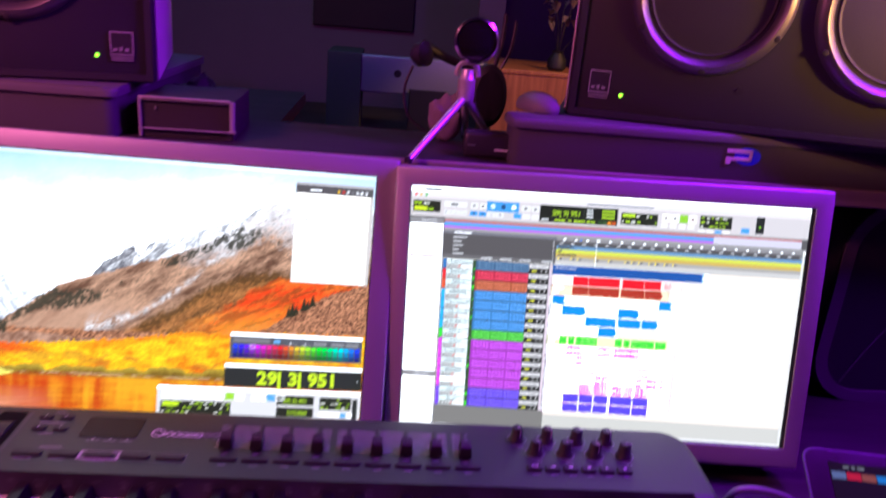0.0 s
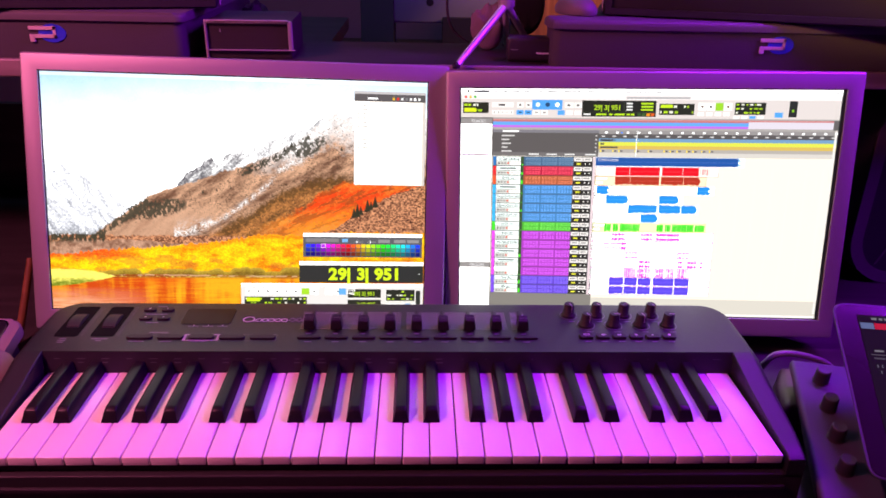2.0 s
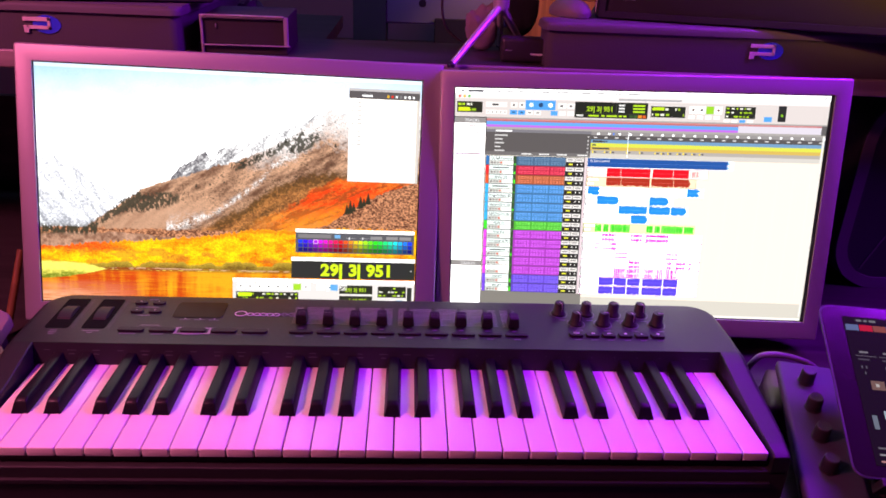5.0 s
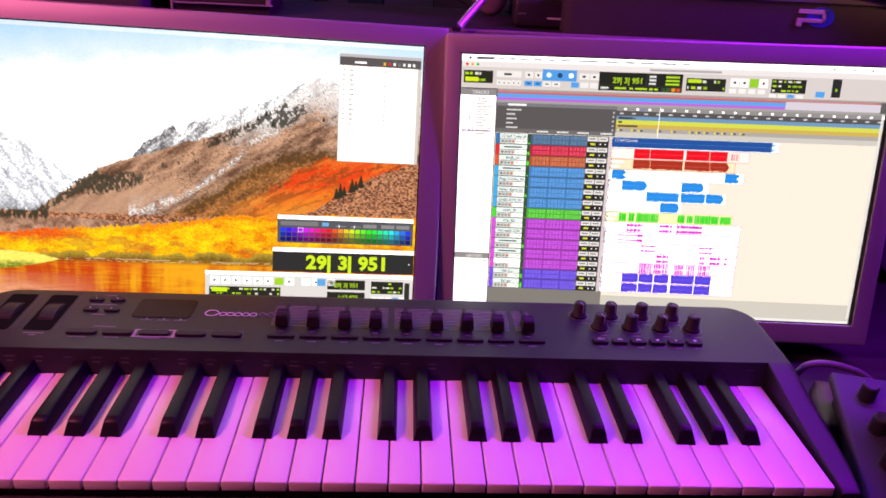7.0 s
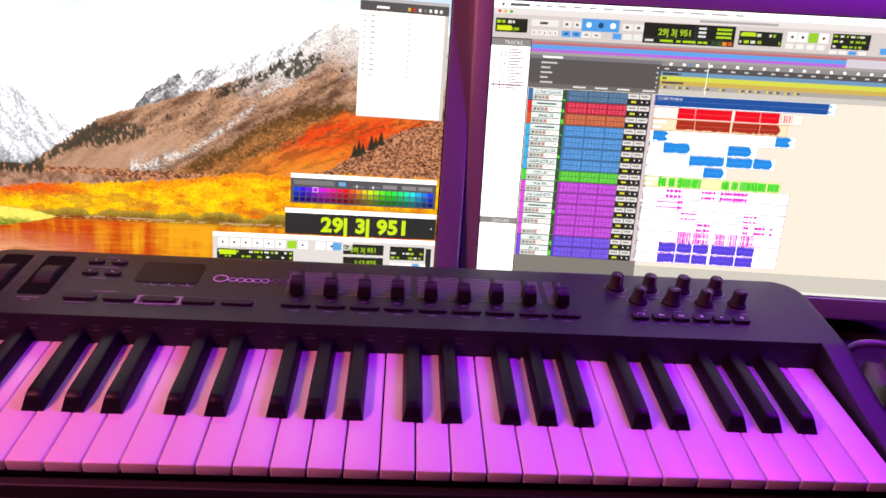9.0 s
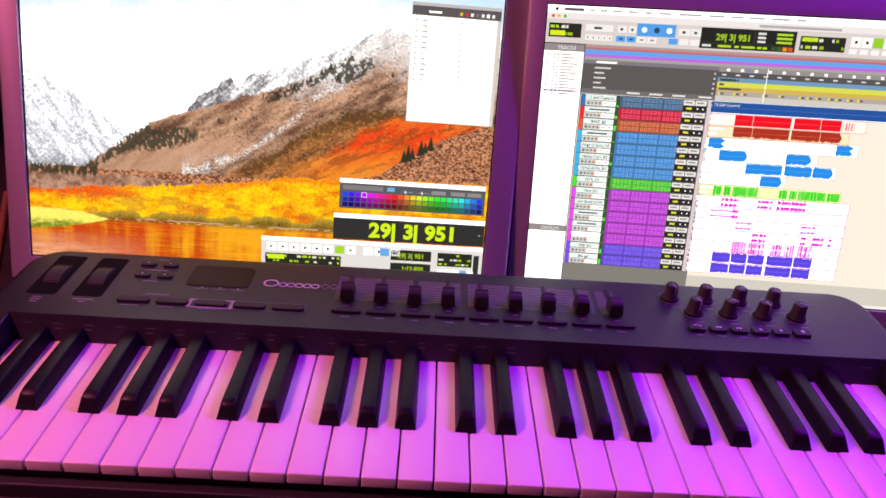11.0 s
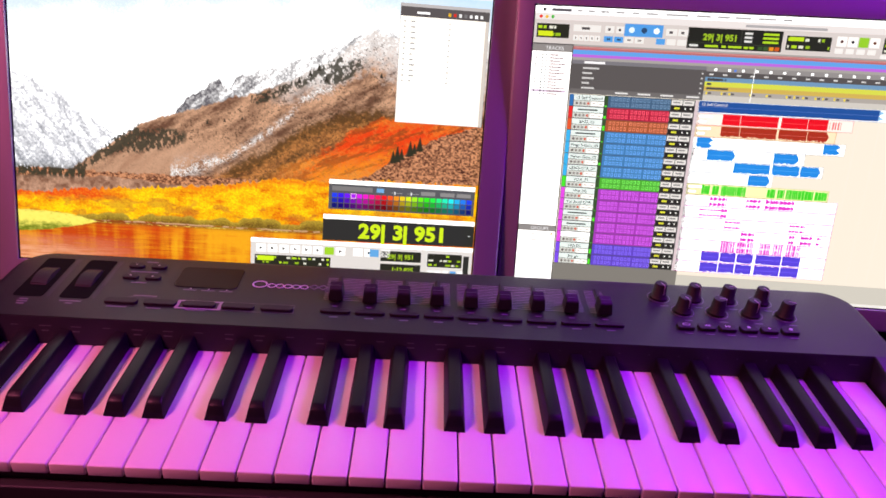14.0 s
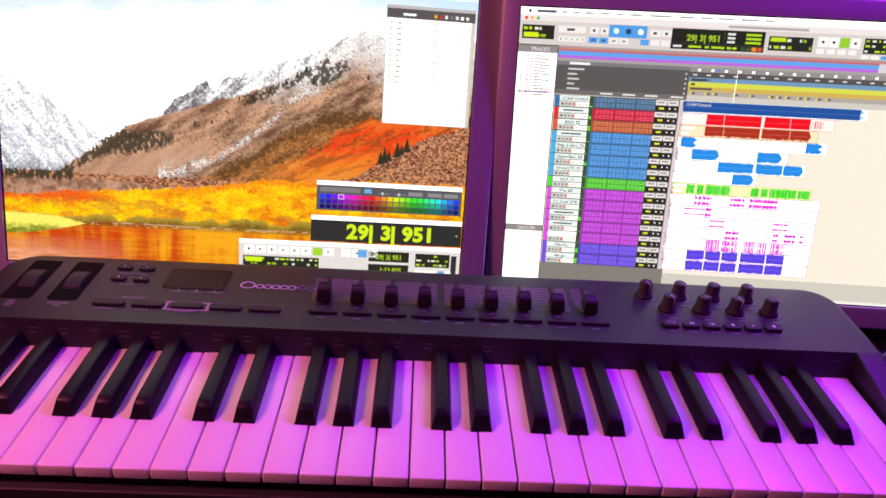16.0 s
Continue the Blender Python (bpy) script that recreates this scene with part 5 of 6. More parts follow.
def speaker(corner, s, toe):
    """A cabinet lying on its side, toed in about its inner front corner; s is the way it runs from there."""
    z0, edge = SHELF_Z + 0.0545, 0.0
    sp = thing("studio_speaker", pose(corner, 0.452, z0, 0, 0, -s * toe) @ pose(edge + s * 0.27, 0.148, 0), "black studio speaker lying on its side with a lit green indicator", "speaker", "pair of speakers")
    k = Matrix.Translation((-(edge + s * 0.27), -0.6, -z0))

    def add(name, bm, mat, label="", parent=None):
        bm.transform(k)
        return part(name, bm, mat, parent or sp, label, True)
    lo, hi = min(edge, edge + s * 0.50), max(edge, edge + s * 0.50)
    add("cabinet", box((lo, 0.452, z0), (hi, 0.78, z0 + 0.300), 0.006, 3), CABINET)
    add("side_panel", box((edge - 0.0025 if s > 0 else edge, 0.462, z0 + 0.003), (edge if s > 0 else edge + 0.0025, 0.772, z0 + 0.297), 0.0008, 1), PALE_TRIM, "paler side panel")
    add("baffle_edge", frame_ring((lo + 0.002, z0 + 0.002, hi - 0.002, z0 + 0.298), (lo + 0.010, z0 + 0.010, hi - 0.010, z0 + 0.290), 0.448, 0.455, 0.001, 1), CABINET)

    def driver(x, z, r, name, cone):
        m = Matrix.Translation((x, 0.452, z)) @ pose(0, 0, 0, 90, 0, 0)
        ring = add(name, lathe(((r * 0.79, -0.004), (r * 0.80, 0.001), (r * 0.83, 0.0062), (r * 0.88, 0.0092), (r * 0.93, 0.0080), (r * 0.98, 0.0040), (r, -0.001)), 72, m=m, caps=False), RING, "satin metal driver ring")
        add("surround", lathe(((r * 0.70, -0.004), (r * 0.72, 0.000), (r * 0.75, 0.001), (r * 0.785, -0.001), (r * 0.80, -0.004)), 72, m=m, caps=False), RUBBER, "", ring)
        add("cone", lathe(((0.0, -0.014), (r * 0.24, -0.016), (r * 0.26, -0.034), (r * 0.71, -0.003)), 72, m=m, caps=False), cone, "", ring)
        add("dust_cap", lathe(((r * 0.34, -0.028), (r * 0.28, -0.016), (r * 0.16, -0.007), (0.0, -0.004)), 48, m=m, caps=False), LENS, "", ring)
        for q in range(6):
            a = radians(30 + 60 * q)
            add("screw", lathe(((0.0036, 0.0), (0.0036, 0.0025), (0.0024, 0.0030), (0.0, 0.0024)), 12, m=m @ Matrix.Translation((r * 0.94 * math.cos(a), r * 0.94 * math.sin(a), 0.0058))), SEAM, "", ring)
    driver(edge + s * 0.1440, z0 + 0.149, 0.0890, "woofer", CONE)
    driver(edge + s * 0.3500, z0 + 0.1445, 0.1000, "large_woofer", KEVLAR)
    bx = edge + s * 0.0344
    add("badge_plate", box((bx - 0.0120, 0.4505, z0 + 0.024), (bx + 0.0120, 0.4525, z0 + 0.0555), 0.0005, 1), CABINET, "small framed badge")
    fr = frame_ring((bx - 0.0120, z0 + 0.030, bx + 0.0120, z0 + 0.0555), (bx - 0.0108, z0 + 0.0313, bx + 0.0108, z0 + 0.0542), 0.4498, 0.4508)
    for q in range(2):
        fr = box((bx - 0.0112, 0.4498, z0 + 0.0245 + 0.0027 * q), (bx + 0.0112, 0.4506, z0 + 0.0255 + 0.0027 * q), bm=fr)
    for u, w, h in ((-0.007, 0.004, 0.003), (-0.001, 0.003, 0.0045), (0.005, 0.004, 0.003)):
        fr = box((bx + u - w / 2, 0.4498, z0 + 0.0345), (bx + u + w / 2, 0.4506, z0 + 0.0345 + h), bm=fr)
    add("badge_marks", fr, PRINT_MID)
    lx = edge + s * 0.0605
    add("indicator", lathe(((0.0022, 0.0), (0.0022, 0.0008), (0.0, 0.0016)), 14, m=Matrix.Translation((lx, 0.4518, z0 + 0.0290)) @ pose(0, 0, 0, 90, 0, 0)), LED_GREEN, "small lit green indicator")
    for q in (0.190, 0.47):
        add("cabinet_screw", lathe(((0.0035, 0.0), (0.0035, 0.001), (0.0, 0.0012)), 10, m=Matrix.Translation((edge + s * q, 0.4518, z0 + 0.048)) @ pose(0, 0, 0, 90, 0, 0)), SEAM)
    return sp


speaker(0.2525, 1, 14)
speaker(-0.2215, -1, 13)

# ---------------------------------------------------------------- on the shelf
drive = thing("drive_enclosure", pose(-0.181, 0.42, SHELF_Z, 0, 0, 2), "dark drive enclosure in a thin aluminium frame with perforated top", "hard drive")
part("case", box((-0.0505, 0.004, 0.0), (0.0505, 0.120, 0.0435), 0.001), CASE_BLACK, drive, "dark case")
part("left_side", box((-0.052, 0.0, 0), (-0.0492, 0.007, 0.0455), 0.0008), ALU, drive)
part("right_side", box((0.0468, 0.0, 0.0105), (0.052, 0.007, 0.0440), 0.0012), ALU, drive)
part("top_rail", box((-0.0492, 0.0, 0.0412), (0.0470, 0.007, 0.0454), 0.0006), ALU_DARK, drive)
holes = bmesh.new()
for row in range(2):
    for c in range(38):
        holes = box((-0.0475 + 0.0025 * c + 0.00125 * row, -0.0004, 0.0416 + 0.0017 * row), (-0.0461 + 0.0025 * c + 0.00125 * row, 0.0004, 0.0427 + 0.0017 * row), bm=holes)
part("perforation", holes, SEAM, drive)
part("lower_rail", box((-0.0488, -0.002, 0.0098), (0.0545, 0.002, 0.0112), 0.0004, 1), ALU_DARK, drive)
part("front_mark", box((-0.0345, 0.0016, 0.031), (-0.0330, 0.0030, 0.035)), PRINT_DIM, drive)

tripod = thing("mini_tripod", pose(0.134, 0.475, SHELF_Z), "small chrome tabletop tripod carrying a round black camera", "tripod")
J = Vector((0, 0, 0.064))
for name, foot in (("leg", (-0.066, -0.095, 0.002)), ("leg", (0.045, 0.070, 0.002)), ("leg", (-0.012, -0.030, 0.002))):
    f = Vector(foot)
    if foot[1] == -0.030:
        f = Vector((0.012, 0.085, 0.002))
    leg = part(name, tube((J + (f - J) * 0.06, f), 0.0050, 12, 0.0040), SILVER, tripod, "chrome leg", True)
    part("foot_cap", lathe(((0.0044, -0.002), (0.0050, 0.002), (0.0, 0.0060)), 12, m=Matrix.Translation(f)), RUBBER, leg)
part("hub", lathe(((0.0085, 0.058), (0.0105, 0.062), (0.0105, 0.084), (0.0085, 0.086), (0.0065, 0.096), (0.0, 0.0965)), 24), SILVER, tripod, "chrome hub", True)
part("clamp", tube(((-0.013, 0, 0.088), (-0.010, 0, 0.100), (0, 0, 0.104), (0.010, 0, 0.100), (0.013, 0, 0.088)), 0.0034, 10), ALU_DARK, tripod, "pale forked clamp", True)
part("camera_body", lathe(((0.0, -0.016), (0.020, -0.014), (0.0255, -0.004), (0.0262, 0.006), (0.0240, 0.012), (0.0, 0.013)), 40, m=Matrix.Translation((0.006, 0.0, 0.130)) @ pose(0, 0, 0, 90, 0, 0)), BODY_DARK, tripod, "round black camera", True)
part("camera_rim", lathe(((0.0225, 0.0125), (0.0255, 0.0100), (0.0262, 0.0130), (0.0235, 0.0150), (0.0225, 0.0125)), 48, m=Matrix.Translation((0.006, 0.0, 0.130)) @ pose(0, 0, 0, 90, 0, 0)), CHROME, tripod, "thin bright rim", True)
part("camera_lens", lathe(((0.0225, 0.0126), (0.012, 0.0165), (0.0, 0.0175)), 40, m=Matrix.Translation((0.006, 0.0, 0.130)) @ pose(0, 0, 0, 90, 0, 0)), LENS, tripod, "", True)

# headphones hung behind the tripod
phones = thing("headphones", pose(0.165, 0.548, SHELF_Z), "black headphones standing behind the tripod with a loose lead", "headphones")
part("ear_cup", lathe(((0.0, -0.012), (0.030, -0.012), (0.040, -0.004), (0.040, 0.010), (0.032, 0.016), (0.0, 0.016)), 40, m=Matrix.Translation((0.004, 0, 0.058)) @ pose(0, 0, 0, 88, 0, 8) @ Matrix.Diagonal((0.60, 1.0, 1, 1))), RUBBER, phones, "", True)
part("ear_cup", lathe(((0.0, -0.010), (0.011, -0.010), (0.015, -0.004), (0.015, 0.007), (0.0, 0.010)), 32, m=Matrix.Translation((-0.085, -0.02, 0.105)) @ pose(0, 0, 0, 80, 0, 50)), BODY_DARK, phones, "", True)
part("headband", tube(((-0.085, -0.015, 0.118), (-0.050, 0, 0.100), (-0.020, 0.010, 0.092), (0.005, 0.010, 0.086)), 0.0055, 10), BODY_DARK, phones, "", True)
part("lead", tube(((-0.095, -0.02, 0.09), (-0.104, -0.02, 0.06), (-0.096, -0.01, 0.025), (-0.07, 0.0, 0.004)), 0.0018, 8), CABLE, phones, "", True)
part("yoke", tube(((0.012, 0.012, 0.094), (0.018, 0.012, 0.122), (0.020, 0.012, 0.160)), 0.0030, 8), BODY_DARK, phones, "", True)
part("yoke", tube(((0.020, 0.012, 0.092), (0.031, 0.012, 0.118), (0.034, 0.012, 0.152)), 0.0022, 8), BODY_DARK, phones, "", True)

pouch = bmesh.new()
bmesh.ops.create_icosphere(pouch, subdivisions=4, radius=1)
for v in pouch.verts:
    n = noise.noise(v.co * 1.7) * 0.28 + noise.noise(v.co * 4.5) * 0.10
    v.co = Vector((v.co.x * 0.022, v.co.y * 0.012, v.co.z * 0.029 + 0.028)) * (1 + n)
low = min(v.co.z for v in pouch.verts)
for v in pouch.verts:
    v.co.z -= low
solid("cloth_pouch", pouch, surface("lilac_cloth", (0.20, 0.15, 0.20), 0.85, 0, 500, 0.3, 0.6), "crumpled lilac cloth pouch behind the tripod", "pouch", m=pose(0.117, 0.520, SHELF_Z), smooth=True)

cam2 = thing("compact_camera", pose(0.166, 0.44, SHELF_Z, 0, 0, -4), "black compact camera lying flat beside the tripod", "camera")
part("body", box((-0.033, -0.014, 0.0), (0.031, 0.016, 0.030), 0.005, 3), BODY_DARK, cam2, "", True)
part("end_cap", lathe(((0.0, 0), (0.0125, 0.0), (0.0140, 0.002), (0.0140, 0.014), (0.011, 0.016), (0.0, 0.016)), 28, m=Matrix.Translation((0.031, 0.001, 0.0150)) @ pose(0, 0, 0, 0, 90, 0)), PALE_TRIM, cam2, "grey end cap", True)
part("trim", box((0.004, -0.0148, 0.0105), (0.022, -0.0138, 0.0125)), PRINT, cam2)
part("trim", box((-0.028, -0.0148, 0.0145), (-0.019, -0.0138, 0.0158)), PRINT_DIM, cam2)

mouse = bmesh.new()
bmesh.ops.create_uvsphere(mouse, u_segments=28, v_segments=16, radius=1)
for v in mouse.verts:
    v.co = Vector((v.co.x * 0.022, v.co.y * 0.034, max(v.co.z, -0.25) * 0.018 + 0.0045))
solid("computer_mouse", mouse, surface("grey_mouse_plastic", (0.15, 0.14, 0.15), 0.55), "dull grey mouse resting on the speaker pad", "mouse", m=pose(0.222, 0.47, SHELF_Z + 0.0545, 0, 0, 25), smooth=True)

toy = bmesh.new()
bmesh.ops.create_icosphere(toy, subdivisions=3, radius=1)
for v in toy.verts:
    n = noise.noise(v.co * 2.1 + Vector((4, 1, 2))) * 0.35
    v.co = Vector((v.co.x * 0.026, v.co.y * 0.018, max(v.co.z, -0.8) * 0.026 + 0.021)) * (1 + n)
low = min(v.co.z for v in toy.verts)
for v in toy.verts:
    v.co.z -= low
solid("bunched_cable_wrap", toy, RUBBER, "dark bunched cable wrap on the shelf", "cable", m=pose(-0.212, 0.60, SHELF_Z), smooth=True)

# rounded black case below the shelf
case = thing("equipment_case", pose(0.85, 0.47, DESK_Z), "black equipment case with rounded corners and satin rim", "case")
out = rounded(-0.195, 0.0, 0.195, 0.298, 0.075, 10)
bm = prism(out, 0.0, 0.30, 0.004)
bm.transform(pose(0, 0.30, 0, 90, 0, 0))
part("shell", bm, CABINET, case, "", True)
ring = bmesh.new()
inn = rounded(-0.178, 0.017, 0.178, 0.281, 0.058, 10)
for a, b, y in ((out, inn, -0.003),):
    vo = [ring.verts.new((x, y, z)) for x, z in a]
    vi = [ring.verts.new((x, y, z)) for x, z in b]
    bo = [ring.verts.new((x, y + 0.006, z)) for x, z in a]
    bi = [ring.verts.new((x, y + 0.006, z)) for x, z in b]
    for i in range(len(a)):
        j = (i + 1) % len(a)
        ring.faces.new((vo[i], vo[j], vi[j], vi[i]))
        ring.faces.new((vo[j], vo[i], bo[i], bo[j]))
        ring.faces.new((vi[i], vi[j], bi[j], bi[i]))
bmesh.ops.recalc_face_normals(ring, faces=ring.faces[:])
part("rim", ring, STEEL, case, "satin rim", True)
part("front_line", tube(((-0.150, -0.0015, 0.03), (-0.120, -0.0015, 0.09), (-0.085, -0.0015, 0.14)), 0.0012, 6), STEEL, case)

# ---------------------------------------------------------------- beside the keyboard
dock = thing("control_dock", pose(0.425, 0.07, DESK_Z, 0, 0, -15), "matte black sloping control dock with four push knobs", "controller")
DI = (pose(0.425, 0.07, DESK_Z, 0, 0, -15)).inverted()
DM = DI @ Matrix.Translation((0.3785, -0.005, 0.774)) @ pose(0, 0, 0, 0, 0, -15) @ pose(0, 0, 0, 10.2, 0, 0)
low_z = (DI @ Vector((0, 0, DESK_Z))).z
shell = box((-0.003, -0.030, -0.012), (0.052, 0.163, 0.0), 0.004, 4)
shell.transform(DM)
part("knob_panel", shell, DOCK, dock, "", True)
legs = box((0.004, -0.02, -0.028), (0.044, 0.15, -0.010))
legs.transform(DM)
for v in legs.verts:
    if v.co.z < 0.02:
        v.co.z = 0.0
low = sorted(legs.verts, key=lambda v: v.co.z)[:4]
for v in low:
    v.co.z = 0.0
part("base", legs, BODY_DARK, dock)
for k in range(4):
    m = DM @ Matrix.Translation((0.0215, 0.134 - 0.0385 * k, 0.0))
    kn = part("knob", lathe(((0.0082, 0.0), (0.0082, 0.0006), (0.0074, 0.0010), (0.0070, 0.0135), (0.0064, 0.0148), (0.0, 0.0150)), 28, m=m), BODY_DARK, dock, "", True)
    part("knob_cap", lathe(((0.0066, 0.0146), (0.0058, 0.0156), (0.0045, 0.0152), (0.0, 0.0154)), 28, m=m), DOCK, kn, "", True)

TB, TX, TY = Vector((0.401, -0.030, 0.801)), Vector((0.990, -0.139, 0)).normalized(), Vector((0.0205, 0.1425, 0.0872)).normalized()
TZ = TX.cross(TY).normalized()
TX = TY.cross(TZ).normalized()
TM = Matrix(((TX.x, TY.x, TZ.x, TB.x), (TX.y, TY.y, TZ.y, TB.y), (TX.z, TY.z, TZ.z, TB.z), (0, 0, 0, 1)))
tablet = thing("tablet", TM, "black glass tablet with satin rim showing a mixer page", "tablet")
part("back_shell", prism(rounded(0.0025, 0.0025, 0.2385, 0.1675, 0.010, 8), -0.0060, -0.0008, 0.0), BODY_DARK, tablet, "dark aluminium shell", True)
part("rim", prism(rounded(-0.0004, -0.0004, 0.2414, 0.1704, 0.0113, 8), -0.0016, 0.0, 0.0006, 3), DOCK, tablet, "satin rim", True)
part("glass", prism(rounded(0.0014, 0.0014, 0.2396, 0.1686, 0.0098, 8), -0.001, 0.0005, 0.0002, 1), BLACK_GLASS, tablet, "black glass", True)
f = Flat(0)


def tab_rect(x0, y0, x1, y1, c, level=0):
    """In millimetres from the tablet's lower left corner."""
    n = len(f.v)
    f.v += [(x / 1000, y / 1000, 0.0009 + 0.0001 * level) for x, y in ((x0, y0), (x1, y0), (x1, y1), (x0, y1))]
    f.f.append((n, n + 1, n + 2, n + 3))
    f.c += [(*lin(c), 1.0)] * 4


tab_rect(20, 11, 221, 158, "#171218")
for k, c in enumerate(("#6f7fb0", "#e0243c", "#a4584a", "#2f8fe8", "#2f7fe0", "#2f7fe0", "#2f7fe0", "#4a9a4a") + ("#b04ab0",) * 5 + ("#6a5ad0",) * 2):
    tab_rect(21 + 12.6 * k, 143, 33 + 12.6 * k, 149.5, c, 1)
tab_rect(32, 153, 37, 155.4, "#8f8f94", 1)
tab_rect(39, 153, 42, 155.4, "#8f8f94", 1)
tab_rect(44, 153, 50, 155.4, "#8f8f94", 1)
tab_rect(120, 153, 160, 156, "#8f8f94", 1)
for s in range(9):
    u = 22 + 21.4 * s
    tab_rect(u + 2, 115.6, u + 21, 116.4, "#6a646c", 1)
    tab_rect(u + 6, 119, u + 14, 121, "#8a858c", 1)
    tab_rect(u + 4, 111.5, u + 14, 113.2, "#55505a", 1)
    for k in range(3):
        tab_rect(u + 5 + 2 * k, 97 + 6 * (k != 1), u + 6.2 + 2 * k, 100 + 6 * (k != 1), "#6a6870", 1)
    tab_rect(u + 10, 82, u + 22, 91, "#8a6a60", 1)
    tab_rect(u + 14, 85, u + 17, 88, "#d8d0cc", 2)
    tab_rect(u + 4, 44, u + 8.4, 57, "#7f8a98", 1)
    tab_rect(u + 16, 16, u + 18.6, 60, "#3a7fc0" if s % 3 != 1 else "#55a8c8", 1)
    tab_rect(u + 15, 54, u + 19.6, 62, "#b8ccd8", 2)
    for k in range(3):
        tab_rect(u + 3, 14 + 6 * k, u + 12, 15.6 + 6 * k, ("#d89a98", "#a8a4aa", "#77737a")[k], 1)
f.link("screen", TABLET_SCREEN, tablet, "dark mixer page with coloured strips")

stand = thing("tablet_stand", pose(0.52, 0.06, DESK_Z), "black tablet stand on the desk", "stand")
SI = pose(0.52, 0.06, DESK_Z).inverted()
tray = box((0.02, -0.006, -0.016), (0.22, 0.150, -0.0088), 0.002)
tray = box((0.02, -0.008, -0.016), (0.22, -0.0008, 0.004), 0.001, bm=tray)
tray.transform(SI @ TM)
part("tray", tray, BODY_DARK, stand)
for u in (0.05, 0.18):
    a, b = SI @ (TM @ Vector((u, 0.12, -0.014))), SI @ (TM @ Vector((u, 0.03, -0.014)))
    part("strut", tube((a, (a.x, a.y + 0.01, 0.002)), 0.005, 10), BODY_DARK, stand)
    part("strut", tube((b, (b.x, b.y, 0.002)), 0.005, 10), BODY_DARK, stand)
part("foot_plate", box((-0.08, -0.07, 0.0), (0.10, 0.11, 0.005), 0.002), BODY_DARK, stand)

solid("cable_loop", tube(((0.392, 0.245, 0.739), (0.408, 0.222, 0.744), (0.416, 0.205, 0.755), (0.419, 0.20, 0.766), (0.428, 0.20, 0.776), (0.446, 0.20, 0.778), (0.474, 0.20, 0.772), (0.494, 0.198, 0.762), (0.512, 0.19, 0.7395)), 0.0036, 10), surface("violet_grey_cable", (0.14, 0.13, 0.15), 0.4), "grey cable looping behind the dock", "cable", smooth=True)
pouch = box((-0.020, -0.045, 0.0), (0.020, 0.035, 0.036), 0.010, 4)
bmesh.ops.subdivide_edges(pouch, edges=pouch.edges[:], cuts=2, use_grid_fill=True)
for v in pouch.verts:
    v.co += Vector((1, 0.4, 0.8)) * noise.noise(v.co * 60) * 0.004 * min(1, v.co.z / 0.01)
solid("leather_pouch", pouch, surface("brown_leather", (0.075, 0.045, 0.040), 0.45, 0, 500, 0.25, 0.3), "soft brown leather pouch tucked beside the dock", "pouch", m=pose(0.434, 0.150, DESK_Z, 0, 0, -18), smooth=True)
solid("red_pen", tube(((0.492, 0.095, DESK_Z + 0.0045), (0.580, 0.120, DESK_Z + 0.0045)), 0.0042, 12), surface("red_plastic", (0.62, 0.04, 0.04), 0.35), "red pen lying on the desk by the dock", "pen", smooth=True)

SMOKED_ROUGH = surface("dull_display", (0.012, 0.010, 0.012), 0.4, 0, 300, 0.1, 0)
# desk phone beside the left end of the keyboard
ph = thing("desk_phone", pose(-0.475, 0.19, DESK_Z), "silver desk phone with a dark display and grey handset", "phone")
PI = pose(-0.475, 0.19, DESK_Z).inverted()
PM = PI @ Matrix.Translation((-0.598, 0.122, 0.757)) @ pose(0, 0, 0, 14, 0, 0)
body = prism(rounded(0.0, 0.0, 0.172, 0.135, 0.014, 6), -0.014, 0.0, 0.004, 3)
body.transform(PM)
part("housing", body, surface("silver_plastic", (0.22, 0.19, 0.19), 0.5, 0.1), ph, "silver plastic housing", True)
wedge = box((0.012, 0.012, -0.05), (0.160, 0.122, -0.012))
wedge.transform(PM)
for v in sorted(wedge.verts, key=lambda v: v.co.z)[:4]:
    v.co.z = 0.0
part("wedge_base", wedge, BODY_DARK, ph)
dp = prism(rounded(0.030, 0.078, 0.158, 0.130, 0.010, 6), -0.002, 0.0025, 0.0008, 2)
dp.transform(PM)
part("display", dp, SMOKED_ROUGH, ph, "dark glossy display", True)
fr = prism(rounded(0.028, 0.076, 0.160, 0.132, 0.011, 6), -0.002, 0.0012, 0.0006, 2)
fr.transform(PM)
part("display_rim", fr, CHROME, ph, "bright display rim", True)
lb = bmesh.new()
for k in range(6):
    lb = box((0.092 + 0.008 * k, 0.121, 0.0024), (0.097 + 0.008 * k, 0.124, 0.0029), bm=lb)
lb.transform(PM)
part("display_marks", lb, PRINT, ph)
sp = lathe(((0.019, -0.001), (0.021, 0.001), (0.019, 0.0025), (0.0, 0.0015)), 32, m=PM @ Matrix.Translation((0.118, 0.052, 0.0)) @ Matrix.Diagonal((1.2, 0.8, 1, 1)))
part("navigation_ring", sp, BODY_DARK, ph, "dark oval ring", True)
for r in range(4):
    for c in range(3):
        b = prism(rounded(0.050 + 0.018 * c, 0.006 + 0.010 * r, 0.062 + 0.018 * c, 0.013 + 0.010 * r, 0.003, 3), -0.001, 0.0022, 0.0006, 2)
        b.transform(PM)
        part("key", b, PALE_TRIM, ph)
ear = lathe(((0.0, -0.004), (0.022, -0.004), (0.0265, 0.003), (0.0255, 0.012), (0.018, 0.017), (0.0, 0.018)), 36, m=PM @ Matrix.Translation((0.1835, 0.034, 0.014)) @ pose(0, 0, 0, 8, 12, 0))
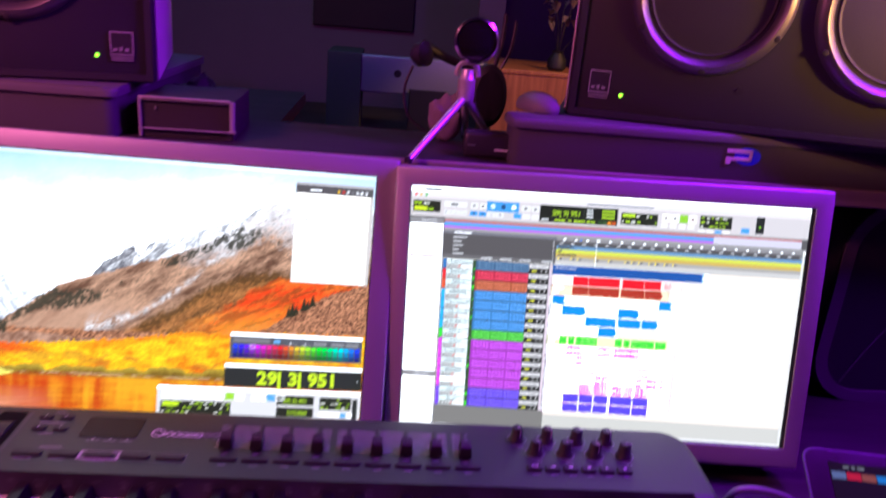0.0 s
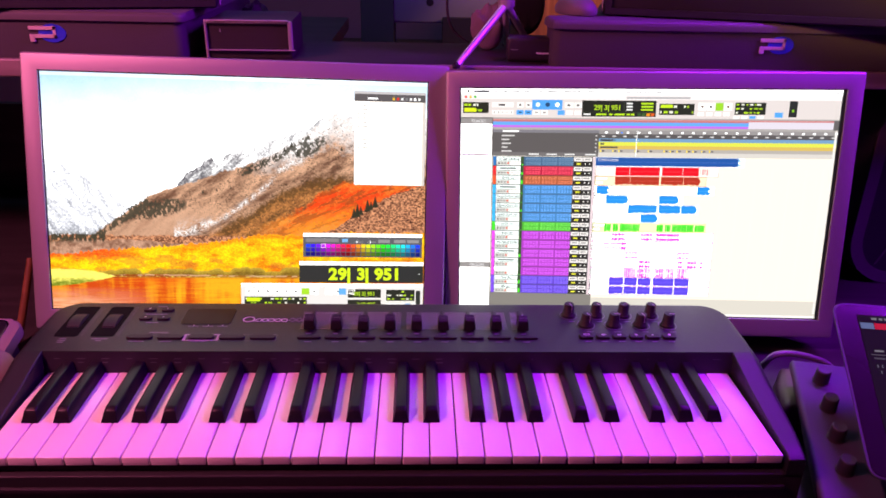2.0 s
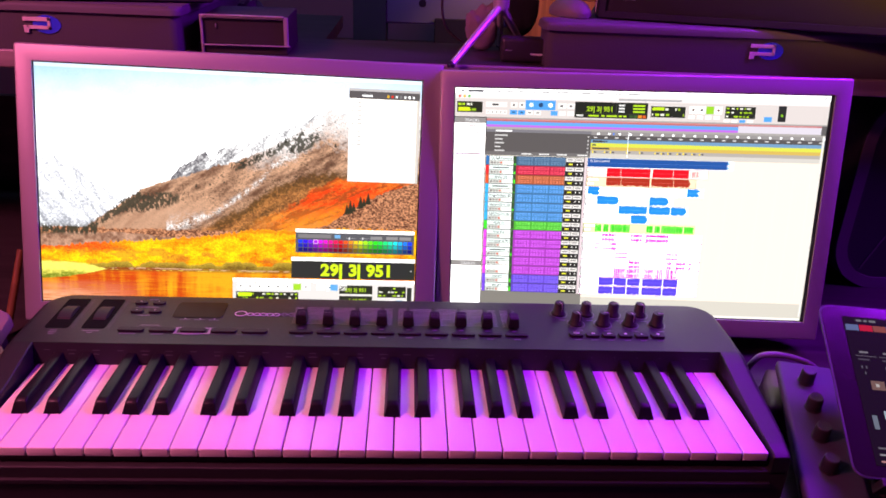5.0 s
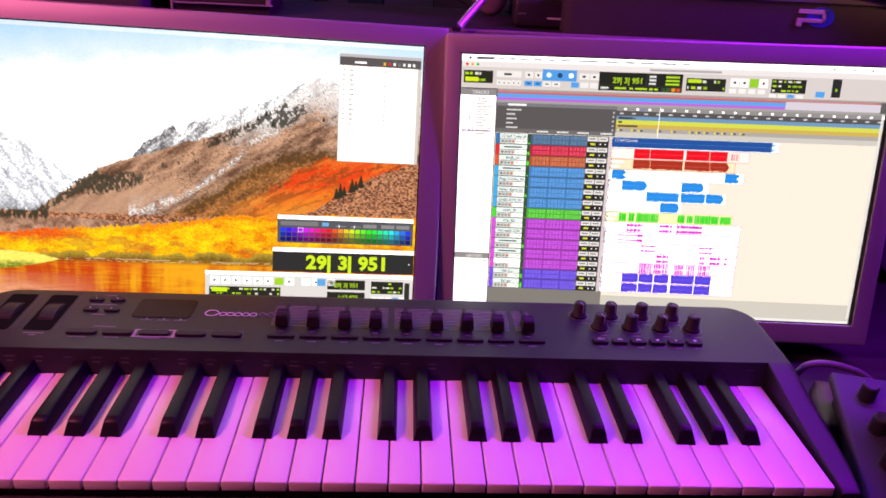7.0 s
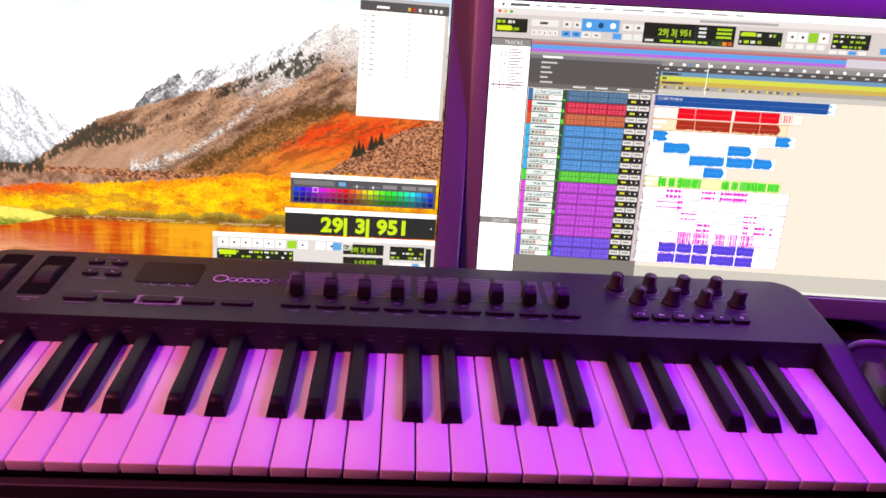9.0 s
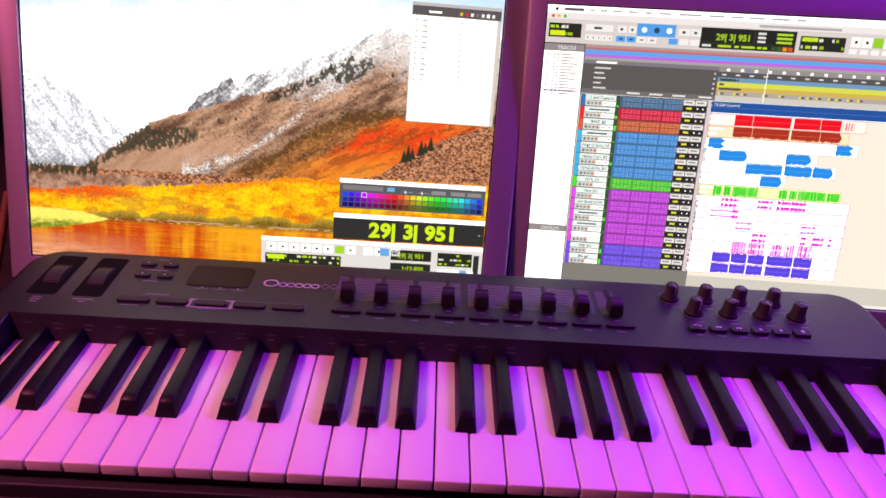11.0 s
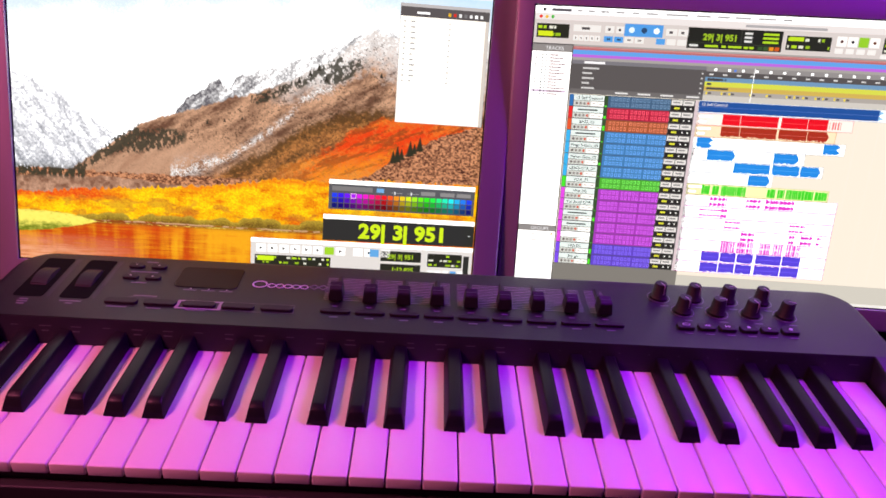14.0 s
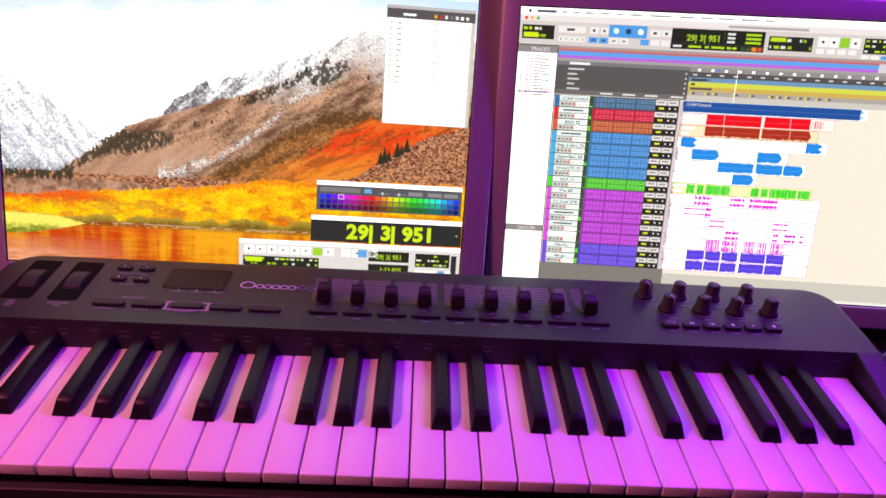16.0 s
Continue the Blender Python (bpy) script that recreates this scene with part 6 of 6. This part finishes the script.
part("handset", ear, surface("mauve_grey_plastic", (0.15, 0.12, 0.13), 0.5), ph, "round dark grey handset end", True)
solid("drumstick", tube(((-0.459, 0.284, 0.740), (-0.454, 0.300, 0.772), (-0.447, 0.330, 0.831)), 0.0050, 12, 0.0042), wood("stick_wood", (0.10, 0.045, 0.015), (0.22, 0.10, 0.035), (30, 30, 3)), "orange wooden stick leaning beside the monitor", "stick", smooth=True)

# ---------------------------------------------------------------- the far side of the room
table = thing("side_table", pose(0.25, 2.3, 0), "dark table across the room carrying a silver computer", "table")
part("tabletop", box((-0.9, -0.35, 0.74), (0.9, 0.35, 0.77), 0.003), DESK, table)
for x in (-0.86, 0.82):
    for y in (-0.32, 0.28):
        part("leg", box((x, y, 0), (x + 0.04, y + 0.04, 0.74)), DESK, table)
imac = thing("desktop_computer", pose(0.16, 2.0, 0.77), "silver desktop computer seen from behind", "computer")
part("back_shell", box((-0.226, 0.0, 0.142), (0.226, 0.018, 0.262), 0.008, 4), surface("bluish_aluminium", (0.26, 0.27, 0.33), 0.4, 0.4), imac, "", True)
part("stand", box((-0.060, -0.020, 0.0), (0.060, -0.012, 0.165), 0.003), SEAM, imac)
part("stand_base", box((-0.080, -0.06, 0.0), (0.080, 0.08, 0.006), 0.002), ALU_DARK, imac)
part("rear_mark", lathe(((0.012, 0.0), (0.012, 0.001)), 20, m=Matrix.Translation((-0.100, -0.0005, 0.208)) @ pose(0, 0, 0, 90, 0, 0)), SEAM, imac, "plain dark round mark")
solid("standing_binder", box((-0.164, 1.99, 0.77), (-0.056, 2.20, 1.035), 0.003), GREEN_CARD, "faded green binder standing on the side table", "binder")
setting("window_1", (-0.337, 3.17, 1.045), (0.127, 3.20, 1.9), SEAM, "dark window in the far wall", 0.004)
setting("trim", (0.365, 2.60, 0.0), (0.47, 2.64, 2.5), surface("dull_door_paint", (0.24, 0.17, 0.19), 0.6), "dull pink painted door frame across the room", 0.003)
# Solid dark sheet stands in for the unlit space beyond the door frame.
setting("door_1", (0.47, 2.66, 0.0), (1.30, 2.70, 2.2), SMOKED_ROUGH, "dark panel in place of an unlit doorway across the room", 0.003)
cab = thing("wooden_cabinet", pose(0.52, 1.9, 0), "warm orange wooden cabinet behind the desk", "cabinet")
part("carcass", box((-0.16, 0.0, 0.0), (0.11, 0.4, 1.015), 0.004), ORANGE_WOOD, cab)
part("cabinet_top", box((-0.165, -0.005, 1.015), (0.115, 0.405, 1.03), 0.003), ORANGE_WOOD, cab)

# a dried plant in a small vase on the cabinet
plant = thing("dried_plant", pose(0.560, 1.96, 1.03), "dried plant with pale curled leaves in a dark vase", "plant")
part("vase", lathe(((0.022, 0.0), (0.030, 0.010), (0.030, 0.035), (0.016, 0.055), (0.019, 0.062), (0.014, 0.060), (0.014, 0.02)), 28), RUBBER, plant, "dark vase", True)
LEAF = surface("pale_dry_leaf", (0.30, 0.22, 0.20), 0.6, 0, 300, 0.25, 0.2)
sway = random.Random(14)
for k in range(7):
    a, lean = 2 * math.pi * k / 7 + 0.4, sway.uniform(0.03, 0.08)
    tip = Vector((lean * math.cos(a), lean * math.sin(a), sway.uniform(0.12, 0.26)))
    stem = part("stem", tube(((0, 0, 0.03), (tip.x * 0.35, tip.y * 0.35, tip.z * 0.6), tip), 0.0022, 8, 0.0012), BODY_DARK, plant, "", True)
    for q in range(3):
        own = bmesh.new()
        rows = []
        for i in range(6):
            u = i / 5
            w = 0.011 * math.sin(math.pi * min(0.97, u + 0.04)) + 0.0008
            rows.append([own.verts.new((0.042 * u, d * w, 0.014 * math.sin(2.2 * u) + 0.5 * abs(d) * w)) for d in (-1, 0, 1)])
        for b, c in zip(rows, rows[1:]):
            for d in range(2):
                own.faces.new((b[d], b[d + 1], c[d + 1], c[d]))
        bmesh.ops.solidify(own, geom=own.faces[:], thickness=0.0006)
        own.transform(Matrix.Translation(tip * (0.72 + 0.14 * q)) @ Matrix.Rotation(a + sway.uniform(-1.4, 1.4), 4, "Z") @ Matrix.Rotation(sway.uniform(-0.8, 0.9), 4, "Y"))
        part("leaf", own, LEAF, stem, "", True)
